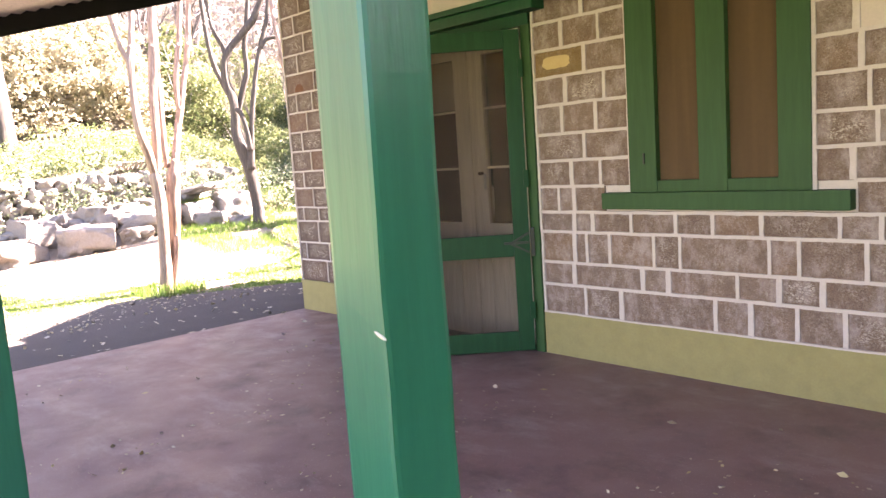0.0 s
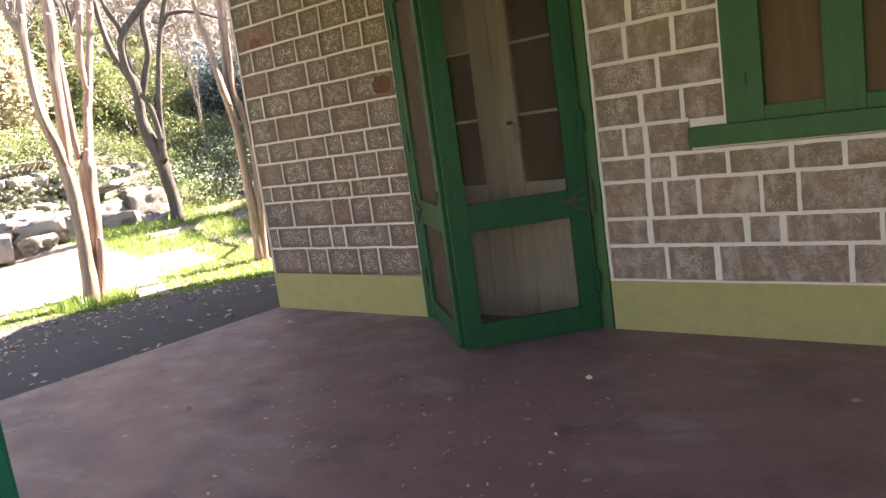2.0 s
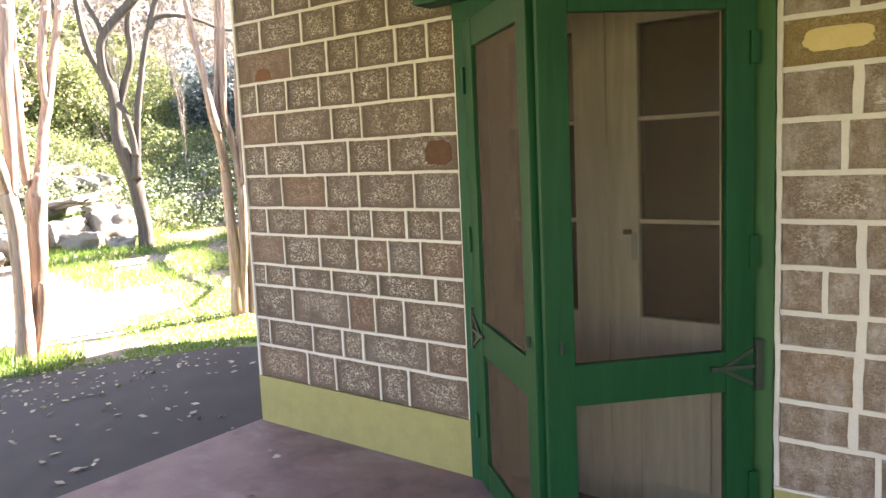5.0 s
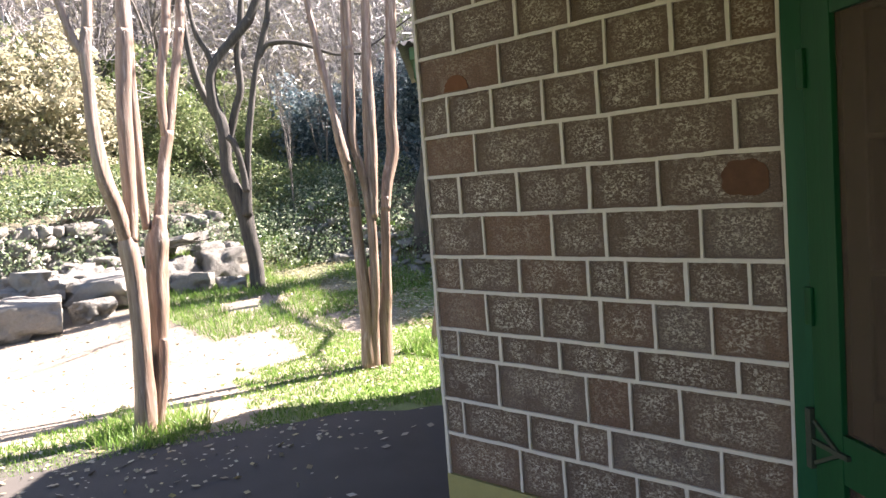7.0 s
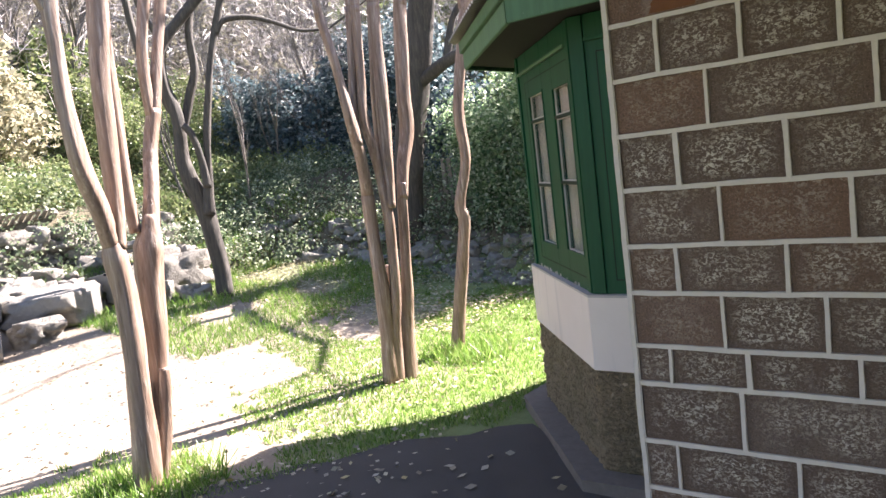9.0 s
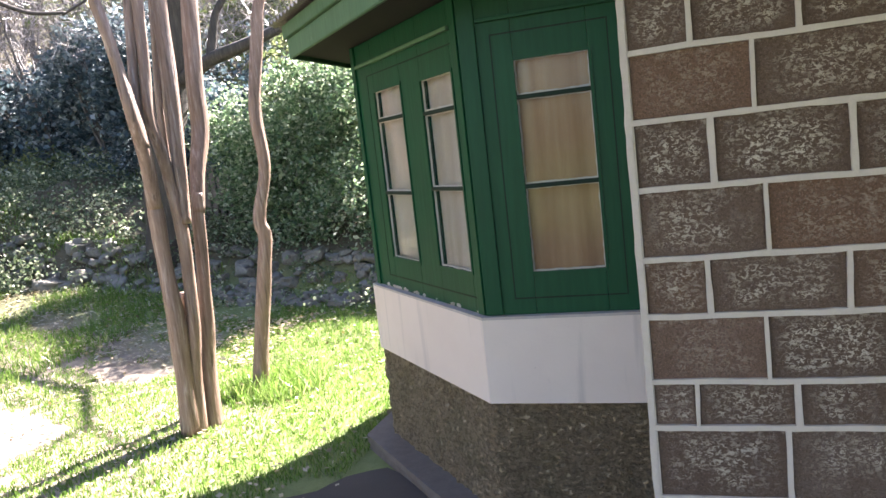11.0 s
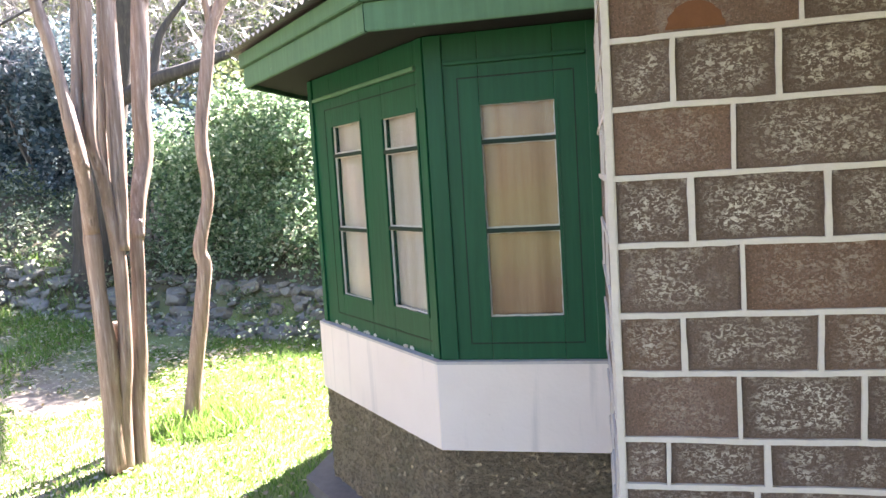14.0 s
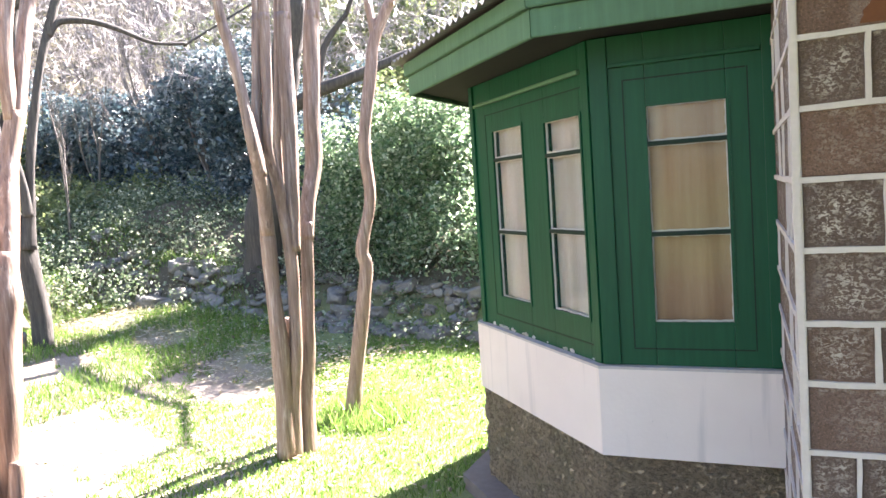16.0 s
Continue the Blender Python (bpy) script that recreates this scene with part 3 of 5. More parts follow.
tagged(box_part("floor", -0.03, EAST, SLAB_Y, 0.012, -0.16, 0.0, M_FLOOR, None, 0.008), "worn maroon cement verandah floor", "floor", kind="structure")


def verandah_post(x, y):
    post = empty("verandah_post", pose(x, y, 0), label="square timber post painted glossy green, chipped at the edges", category="post", group="verandah posts")
    bm = add_box(bmesh.new(), -0.043, 0.043, -0.045, 0.045, 0.05, 2.06, 0.007)
    bmesh.ops.subdivide_edges(bm, edges=[e for e in bm.edges if e.calc_length() > 1], cuts=60)
    for v in bm.verts:
        k = noise.noise(Vector((v.co.x * 30, v.co.y * 30, v.co.z * 9 + x)))
        v.co.x += 0.0022 * k
        v.co.y += 0.0022 * noise.noise(Vector((v.co.x * 30, 5, v.co.z * 8 + x)))
    part("shaft", bm, M_POST, post)
    bm = bmesh.new()
    bmesh.ops.create_icosphere(bm, subdivisions=2, radius=1.0)
    for v in bm.verts:
        v.co = Vector((0.034 + v.co.x * 0.010, -0.0446 + v.co.y * 0.002, 1.1 + v.co.z * 0.0028 - v.co.x * 0.0035))
    part("paint_chip", bm, M_PUTTY, post, "bare chipped patch")
    part("foot", add_box(bmesh.new(), -0.06, 0.06, -0.06, 0.06, 0.0, 0.05, 0.006), M_LEDGE, post, "low cement foot")
    return post


for px, py in ((0.06, -3.2), (1.36, -3.215), (3.235, -3.155), (5.18, -3.155), (7.05, -3.155)):
    verandah_post(px, py)

SLOPE = 0.267
bm = bmesh.new()
rv = []
for i in range(0, 330):
    x = -0.28 + i * 0.028
    dz = 0.012 * math.sin(i * 2.2)
    rv += [bm.verts.new((x, 0.3, 3.06 + 0.3 * SLOPE + dz)), bm.verts.new((x, -3.55, 3.06 - 3.55 * SLOPE + dz))]
for i in range(329):
    bm.faces.new((rv[2 * i], rv[2 * i + 1], rv[2 * i + 3], rv[2 * i + 2]))
tagged(part("verandah_roof", bm, M_ROOF), "corrugated iron roof over the verandah", "roof", kind="structure")
bm = bmesh.new()
for i in range(36):
    y0 = -0.0 - i * 0.096
    add_box(bm, -0.1, EAST, y0 - 0.094, y0, 3.0 + (y0 - 0.048) * SLOPE, 3.02 + (y0 - 0.048) * SLOPE)
tagged(part("ceiling", bm, M_CREAM), "sloping board ceiling of the verandah", "ceiling", kind="structure")
tagged(box_part("beam", -0.1, EAST, -3.21, -3.10, 2.06, 2.16, M_POST, None, 0.006), "green timber beam on the verandah posts", "beam", kind="structure")
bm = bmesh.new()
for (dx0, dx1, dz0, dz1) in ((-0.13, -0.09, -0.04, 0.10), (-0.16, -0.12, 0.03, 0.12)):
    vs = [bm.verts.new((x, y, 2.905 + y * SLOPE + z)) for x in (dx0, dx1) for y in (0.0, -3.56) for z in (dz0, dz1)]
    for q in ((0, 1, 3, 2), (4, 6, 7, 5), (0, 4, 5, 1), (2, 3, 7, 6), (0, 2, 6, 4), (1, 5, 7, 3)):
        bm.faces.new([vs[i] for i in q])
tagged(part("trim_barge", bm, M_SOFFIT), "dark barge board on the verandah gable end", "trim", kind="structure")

# main roof over the house, behind and above the wall
bm = bmesh.new()
a = [bm.verts.new(v) for v in ((-0.35, 0.25, 3.1), (EAST + 0.3, 0.25, 3.1), (EAST + 0.3, 5.5, 3.1), (-0.35, 5.5, 3.1), (2.2, 2.9, 4.5), (EAST - 2.3, 2.9, 4.5))]
for q in ((0, 1, 5, 4), (1, 2, 5), (2, 3, 4, 5), (3, 0, 4), (3, 2, 1, 0)):
    bm.faces.new([a[i] for i in q])
tagged(part("main_roof", bm, M_ROOF), "hipped iron roof of the house", "roof", kind="structure")


# ---- front window ----
window = empty("window_1", label="casement window with green frame and brown fly screens", category="window", kind="structure")
def bar(name, x0, x1, z0, z1, y0, y1, mm, parent=None, bevel=0.004, label=""):
    return box_part(name, x0, x1, y0, y1, z0, z1, mm, parent, bevel, label)


bar("window_sill", 3.272, 4.592, 0.915, 1.008, -0.055, 0.05, M_GREEN_DULL, window, 0.008)
bar("stile", 3.44, 3.608, 1.008, WIN_Z1, -0.018, 0.08, M_GREEN_DULL, window)
bar("stile", 3.853, 4.006, 1.008, WIN_Z1, -0.018, 0.08, M_GREEN_DULL, window)
bar("stile", 4.259, 4.412, 1.008, WIN_Z1, -0.018, 0.08, M_GREEN_DULL, window)
for x0, x1 in ((3.608, 3.853), (4.006, 4.259)):
    bar("rail", x0, x1, 1.008, 1.07, -0.015, 0.08, M_GREEN_DULL, window)
    bar("rail", x0, x1, WIN_Z1 - 0.09, WIN_Z1, -0.015, 0.08, M_GREEN_DULL, window)
    bar("fly_screen", x0 - 0.004, x1 + 0.004, 1.066, WIN_Z1 - 0.088, 0.022, 0.026, M_BROWN_BOARD, window, 0, "brown dusty fly screen")
bar("shutter_back", 3.45, 4.40, 1.0, WIN_Z1, 0.09, 0.11, M_BROWN_BOARD, window, 0)
bar("latch", 3.53, 3.54, 1.16, 1.22, -0.026, -0.017, M_IRON, window, 0.002)

# ---- door frame, screen doors, inner door ----
door_frame = empty("door_1", label="green door frame with a moulded lintel", category="door frame", kind="structure")
bar("jamb", DOOR_X0 + 0.004, DOOR_X0 + 0.085, 0, DOOR_TOP, -0.022, 0.12, M_GREEN, door_frame)
bar("jamb", DOOR_X1 - 0.075, DOOR_X1 - 0.004, 0, DOOR_TOP, -0.022, 0.12, M_GREEN_DULL, door_frame, 0.006, "weathered green jamb, light on it painted in")
bar("lintel", DOOR_X0 + 0.004, DOOR_X1 - 0.004, 2.03, 2.115, -0.03, 0.12, M_GREEN, door_frame)
bar("cornice", DOOR_X0 - 0.13, DOOR_X1 + 0.11, 2.10, 2.17, -0.12, -0.0005, M_GREEN, door_frame, 0.012)
bar("cornice_cap", DOOR_X0 - 0.16, DOOR_X1 + 0.14, 2.17, 2.205, -0.15, -0.0005, M_GREEN, door_frame, 0.008)
# thin pale strip just below the lintel
bar("pale_edge", DOOR_X0 + 0.1, DOOR_X1 - 0.1, 2.012, 2.026, -0.012, 0.03, M_LINTEL, door_frame, 0.002)


def screen_door(m, width, hand, wire, hung_width):
    """A fly-screen leaf, hinged at its own origin; hand: +1 opens from the left jamb, -1 from the right."""
    d = empty("screen_door", m, label="green timber screen door leaf standing ajar, fly wire in two panels", category="door", group="screen doors")
    s = 0.1
    g = hung_width
    def piece(name, x0, x1, z0, z1, y0, y1, mm, bevel=0.004, label="", under=None):
        lo, hi = sorted((x0 * hand, x1 * hand))
        return bar(name, lo, hi, z0, z1, y0, y1, mm, under or d, bevel, label)
    hung = piece("stile", 0.0, g, 0.015, 2.01, -0.018, 0.018, M_GREEN_DARK)
    free = piece("stile", width - s, width, 0.015, 2.01, -0.018, 0.018, M_GREEN_DARK)
    for z0, z1 in ((0.015, 0.14), (0.622, 0.763), (1.90, 2.01)):
        piece("rail", g, width - s, z0, z1, -0.016, 0.016, M_GREEN_DARK)
    for z0, z1 in ((0.136, 0.626), (0.759, 1.904)):
        piece("fly_wire", g - 0.004, width - s + 0.004, z0, z1, -0.0015, 0.0015, wire, 0, "rusty fly wire")
    for z in (0.22, 1.05, 1.72):
        piece("hinge", -0.012, 0.02, z, z + 0.11, -0.03, -0.0185, M_GREEN_DARK, 0.003, "", hung)
    piece("knob", width - 0.055, width - 0.047, 0.81, 0.85, -0.035, -0.0185, M_IRON, 0.004, "small worn metal pull", free)
    piece("spring_arm", 0.0, 0.16, 0.70, 0.715, -0.03, -0.016, M_IRON, 0.003, "iron spring arm", hung)
    for dz in (-0.035, 0.03):
        bm = add_box(bmesh.new(), -0.065, 0.065, -0.005, 0.005, -0.006, 0.006, 0.002)
        bmesh.ops.transform(bm, matrix=pose(0.06 * hand, -0.022, 0.7075 + dz, 0, (28 if dz > 0 else -28) * hand), verts=bm.verts)
        part("spring_brace", bm, M_IRON, hung, "iron brace of the door spring")
    piece("spring_plate", -0.03, -0.005, 0.62, 0.80, -0.03, -0.01, M_IRON, 0.003, "iron spring plate", hung)
    return d


screen_door(pose(2.705, -0.035, 0, 0, 0, math.degrees(math.atan2(0.53, 0.505))), 0.735, -1, M_SCREEN, 0.1)
screen_door(pose(1.555, -0.03, 0, 0, 0, math.degrees(math.atan2(-0.515, 0.615))), 0.80, 1, M_SCREEN_DUSTY, 0.125)

inner = empty("inner_door", label="closed cream double door with glazed upper panes", category="door")
Y0, Y1 = 0.10, 0.14
bar("stile", 1.55, 1.66, 0.0, 2.03, Y0, Y1, M_CREAM, inner)
bar("stile", 1.975, 2.105, 0.0, 2.03, Y0, Y1, M_CREAM, inner)
bar("stile", 2.11, 2.245, 0.0, 2.03, Y0, Y1, M_CREAM, inner)
bar("stile", 2.555, 2.70, 0.0, 2.03, Y0, Y1, M_CREAM, inner)
bar("meeting_bead", 2.095, 2.12, 0.0, 2.03, Y0 - 0.012, Y0 + 0.001, M_CREAM, inner, 0.005)
for x0, x1 in ((1.66, 1.975), (2.245, 2.555)):
    bar("rail", x0, x1, 0.0, 0.80, Y0 + 0.004, Y1, M_CREAM, inner)
    bar("panel_bead", x0 + 0.03, x1 - 0.03, 0.13, 0.66, Y0 - 0.008, Y0 + 0.0035, M_CREAM, inner, 0.008)
    bar("rail", x0, x1, 1.93, 2.03, Y0, Y1, M_CREAM, inner)
    for z in (1.18, 1.575):
        bar("muntin", x0, x1, z - 0.008, z + 0.008, Y0 + 0.008, Y1 - 0.008, M_CREAM, inner, 0.003)
    for z0, z1 in ((0.80, 1.172), (1.188, 1.567), (1.583, 1.93)):
        ob = bar("pane", x0, x1, z0, z1, Y0 + 0.018, Y0 + 0.022, M_GLASS, inner, 0)
        ob.visible_shadow = False
bar("blind", 1.665, 1.97, 1.59, 1.925, Y1 + 0.003, Y1 + 0.006, M_CREAM, inner, 0, "drawn cream blind behind the top pane")
plate = bar("lock_plate", 2.216, 2.238, 1.03, 1.14, Y0 - 0.006, Y0 - 0.0005, M_PUTTY, inner, 0.002, "pale worn lock plate")
bar("knob", 2.196, 2.222, 1.132, 1.152, Y0 - 0.04, Y0 - 0.0065, M_BRASS, plate, 0.006, "small brown knob")
for x0, x1, top in ((1.667, 1.968, 1.58), (2.252, 2.548, 1.925)):
    bar("curtain", x0, x1, 0.805, top, Y1 + 0.012, Y1 + 0.016, M_BROWN_BOARD, inner, 0, "dark brown cloth hung behind the panes")


# ---- bay window ----
bay = empty("bay_window", label="bay of green timber and small panes on white plaster and roughcast", category="bay window", kind="structure")
BAY = [(-0.02, 1.15), (-0.72, 1.15), (-1.60, 2.10), (-1.60, 3.35), (-0.72, 4.30), (0.3, 4.30)]


def offset_ring(d):
    """The bay's outline moved outwards by d."""
    out = []
    for i, p in enumerate(BAY):
        ns = []
        for a, b in ((i - 1, i), (i, i + 1)):
            if a >= 0 and b < len(BAY):
                w = (Vector(BAY[b]) - Vector(BAY[a])).normalized()
                ns.append(Vector((w.y, -w.x)) * -1)
        n = sum(ns, Vector((0, 0)))
        n = n.normalized() / max(n.normalized().dot(ns[0]), 0.3) if n.length else ns[0]
        out.append((p[0] + n.x * d, p[1] + n.y * d))
    return out


def ring_wall(name, d_out, d_in, z0, z1, material, label="", cuts=0, rough=0.0, bevel=0.0):
    o, n = offset_ring(d_out), offset_ring(d_in)
    bm = bmesh.new()
    rows = [[bm.verts.new((*p, z)) for p in ring] for ring, z in ((o, z0), (o, z1), (n, z1), (n, z0))]
    for a, b in ((0, 1), (1, 2), (2, 3), (3, 0)):
        for i in range(len(BAY) - 1):
            bm.faces.new((rows[a][i], rows[a][i + 1], rows[b][i + 1], rows[b][i]))
    if bevel:
        bmesh.ops.bevel(bm, geom=[e for e in bm.edges if len(e.link_faces) == 2 and e.calc_face_angle(0) > 0.5], offset=bevel, segments=2, affect="EDGES")
    if cuts:
        bmesh.ops.subdivide_edges(bm, edges=bm.edges, cuts=cuts, use_grid_fill=True)
        for v in bm.verts:
            if rough:
                k = noise.fractal(v.co * 19, 0.8, 2.0, 4) * rough
                v.co.x += k * -0.7
                v.co.y += k * -0.7
    return part(name, bm, material, bay, label)


OUT = 1 if offset_ring(0.1)[1][1] < BAY[1][1] else -1
ring_wall("roughcast_base", 0.022 * OUT, -0.2 * OUT, -0.25, 0.462, M_ROUGH, "rough brown stone-textured base", 70, 0.016)
ring_wall("plaster_band", 0.035 * OUT, -0.2 * OUT, 0.458, 0.822, M_WHITE, "white plaster band", 0, 0, 0.006)
ring_wall("ledge", 0.036 * OUT, -0.15 * OUT, 0.8225, 0.834, M_LEDGE_TOP, "grey weathered ledge")
ring_wall("footing", 0.17 * OUT, -0.05 * OUT, -0.25, -0.062, M_LEDGE, "low worn cement footing", 6, 0.006, 0.01)


def facet_frame(i):
    a, b = Vector(BAY[i]), Vector(BAY[i + 1])
    w = (b - a).normalized()
    out = Vector((w.y, -w.x)) * (-1)
    if OUT < 0:
        out = -out
    m = Matrix(((w.x, -out.x, 0, a.x), (w.y, -out.y, 0, a.y), (0, 0, 1, 0), (0, 0, 0, 1)))
    return m, (b - a).length


def fpiece(i, name, s0, s1, z0, z1, y0, y1, material, bevel=0.004, label="", parent=None):
    """A board on a facet: s along it, y inwards from its face."""
    m, _ = facet_frame(i)
    bm = add_box(bmesh.new(), s0, s1, y0, y1, z0, z1, bevel)
    bmesh.ops.transform(bm, matrix=m, verts=bm.verts)
    return part(name, bm, material, parent or bay, label)


def glazing(i, s0, s1, curtain, z_bot=1.012, z_mid=1.366, z_up=1.7245, z_top=1.872):
    """A sash of three panes with putty edges and cloth behind."""
    zs = (z_bot, z_mid - 0.008, z_mid + 0.008, z_up - 0.009, z_up + 0.009, z_top)
    mm, _ = facet_frame(i)
    bm = bmesh.new()
    for a0, a1, b0, b1 in ((s0 - 0.012, s0 + 0.001, z_bot - 0.012, z_top + 0.012), (s1 - 0.001, s1 + 0.012, z_bot - 0.012, z_top + 0.012),
                           (s0 + 0.001, s1 - 0.001, z_bot - 0.012, z_bot + 0.001), (s0 + 0.001, s1 - 0.001, z_top - 0.001, z_top + 0.012)):
        add_box(bm, a0, a1, -0.005, -0.0004, b0, b1)
    bmesh.ops.transform(bm, matrix=mm, verts=bm.verts)
    sash = part("sash", bm, M_GREEN, bay, "green sash of three old panes")
    for z in (z_mid, z_up):
        fpiece(i, "muntin", s0, s1, z - 0.009, z + 0.009, -0.004, 0.024, M_MUNTIN, 0.004, "", sash)
    for z0, z1 in ((zs[0], zs[1]), (zs[2], zs[3]), (zs[4], zs[5])):
        g = fpiece(i, "pane", s0, s1, z0, z1, 0.016, 0.019, M_GLASS, 0, "", sash)
        g.visible_shadow = False
        w = 0.0058
        for k, (a0, a1, b0, b1) in enumerate(((s0, s0 + w, z0, z1), (s1 - w, s1, z0, z1), (s0 + w, s1 - w, z0, z0 + w * 1.3), (s0 + w, s1 - w, z1 - w * 0.7, z1))):
            m, _ = facet_frame(i)
            bm = add_box(bmesh.new(), a0, a1, 0.007, 0.0155, b0, b1)
            bmesh.ops.subdivide_edges(bm, edges=[e for e in bm.edges if e.calc_length() > 0.1], cuts=18)
            for v in bm.verts:
                q = 0.004 * noise.noise(Vector((v.co.x * 40 + k * 7, i * 3.0, v.co.z * 40)))
                if k < 2:
                    v.co.x += q
                else:
                    v.co.z += q
            bmesh.ops.transform(bm, matrix=m, verts=bm.verts)
            part("putty", bm, M_PUTTY, sash)
    m, _ = facet_frame(i)
    n = 40
    cv, cf = [], []
    for k in range(n + 1):
        u = s0 - 0.02 + (s1 - s0 + 0.04) * k / n
        y = 0.034 + 0.003 * math.sin(k * 0.42) + 0.004 * math.sin(k * 0.19 + i)
        cv += [m @ Vector((u, y, 0.99)), m @ Vector((u, y, 1.89))]
    for k in range(n):
        cf.append((2 * k, 2 * k + 2, 2 * k + 3, 2 * k + 1))
    me = mesh_from("curtain", cv, cf, curtain)
    me.polygons.foreach_set("use_smooth", [True] * len(me.polygons))
    ob = new("curtain", me)
    ob.parent = bay
    tagged(ob, "faded cloth hung behind the panes")


def facet_boards(i, openings, length, z0=0.834, z1=2.16):
    """Stiles and rails around the openings of one facet."""
    cuts = [0.0] + [v for o in openings for v in o] + [length]
    for k in range(0, len(cuts), 2):
        fpiece(i, "stile", cuts[k] + 0.0005, cuts[k + 1] - 0.0005, z0, z1, 0.0, 0.045, M_GREEN, 0.003)
    for a, b in openings:
        fpiece(i, "rail", a, b, z0, 1.012, 0.0, 0.045, M_GREEN, 0.003)
        fpiece(i, "rail", a, b, 1.888 if i == 1 and a > 0.5 else 1.872, z1, 0.0, 0.045, M_GREEN, 0.003)


for i, (ops, cloth) in enumerate(((((0.185, 0.482),), M_CURTAIN), (((0.09, 0.415), (0.655, 1.01)), M_CURTAIN_GREY), (((0.2, 0.5), (0.75, 1.05)), M_CURTAIN_GREY), (((0.3, 0.6), (0.8, 1.1)), M_CURTAIN_GREY))):
    m, L = facet_frame(i)
    facet_boards(i, ops, L)
    for a, b in ops:
        if i == 1:
            glazing(i, a, b, cloth, *((1.014, 1.377, 1.7225, 1.872) if a < 0.5 else (1.008, 1.357, 1.738, 1.888)))
        else:
            glazing(i, a, b, cloth)
    # corner cover strips, dark strips painted as shaded sash gaps, head moulding
    fpiece(i, "corner_board", L - 0.075 if i != 1 else L - 0.05, L - 0.002, 0.836, 2.158, -0.012, -0.0005, M_GREEN, 0.004)
    fpiece(i, "corner_board", 0.002, 0.055, 0.836, 2.158, -0.010, -0.0005, M_GREEN, 0.004)
    lo, hi = min(o[0] for o in ops) - 0.08, max(o[1] for o in ops) + 0.09
    fpiece(i, "head_moulding", 0.06, L - 0.08, 2.035, 2.052, -0.022, -0.0005, M_GREEN_LIGHT if i == 1 else M_GREEN, 0.004)
    for s in (lo, hi - 0.006):
        fpiece(i, "sash_edge", s, s + 0.0045, 0.90, 1.985, -0.0018, -0.0005, M_MUNTIN, 0.0)
    fpiece(i, "sash_edge", lo + 0.007, hi - 0.007, 0.90, 0.906, -0.0018, -0.0005, M_MUNTIN, 0.0)
    fpiece(i, "sash_edge", lo + 0.007, hi - 0.007, 1.979, 1.985, -0.0018, -0.0005, M_MUNTIN, 0.0)
    # flaked paint along the foot
    if i == 1:
        rf = random.Random(8)
        fm, _ = facet_frame(i)
        for k in range(22):
            s, r = rf.uniform(0.06, L - 0.06), rf.uniform(0.006, 0.022)
            bm = bmesh.new()
            n = 9
            rim = [(s + math.cos(6.283 * q / n) * r * rf.uniform(0.6, 1.8), 0.842 + math.sin(6.283 * q / n) * r * rf.uniform(0.25, 0.8)) for q in range(n)]
            front = [bm.verts.new((u, -0.0016, max(z, 0.8345))) for u, z in rim]
            back = [bm.verts.new((u, 0.002, max(z, 0.8345))) for u, z in rim]
            bm.faces.new(front)
            for q in range(n):
                bm.faces.new((front[q], back[q], back[(q + 1) % n], front[(q + 1) % n]))
            bmesh.ops.transform(bm, matrix=fm, verts=bm.verts)
            part("bare_patch", bm, M_PUTTY, bay, "flaked pale patch")

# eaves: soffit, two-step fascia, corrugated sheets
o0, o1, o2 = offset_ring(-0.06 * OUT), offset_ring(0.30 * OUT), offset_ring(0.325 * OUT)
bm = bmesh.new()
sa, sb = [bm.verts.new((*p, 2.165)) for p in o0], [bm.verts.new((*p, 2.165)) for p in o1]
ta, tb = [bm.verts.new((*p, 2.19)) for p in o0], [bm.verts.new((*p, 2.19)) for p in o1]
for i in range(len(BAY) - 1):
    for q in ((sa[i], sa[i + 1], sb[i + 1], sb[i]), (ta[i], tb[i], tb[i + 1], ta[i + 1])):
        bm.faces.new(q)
part("soffit", bm, M_SOFFIT, bay, "dark board soffit, eave shade painted in")
for nm, din, dout, z0, z1 in (("fascia_board", 0.295, 0.318, 2.14, 2.245), ("fascia_cap", 0.300, 0.338, 2.247, 2.318)):
    for i in range(len(BAY) - 1):
        a, b = offset_ring(din * OUT), offset_ring(dout * OUT)
        bm = bmesh.new()
        vs = [bm.verts.new((*p, z)) for p in (a[i], a[i + 1], b[i + 1], b[i]) for z in (z0, z1)]
        for q in ((0, 2, 3, 1), (2, 4, 5, 3), (4, 6, 7, 5), (6, 0, 1, 7), (0, 6, 4, 2), (1, 3, 5, 7)):
            bm.faces.new([vs[k] for k in q])
        bmesh.ops.bevel(bm, geom=list(bm.edges), offset=0.004, segments=2, affect="EDGES")
        part(nm, bm, M_GREEN_LIGHT, bay)
roof_edge = offset_ring(0.40 * OUT)
apex = Vector((0.7, 2.72, 3.02))
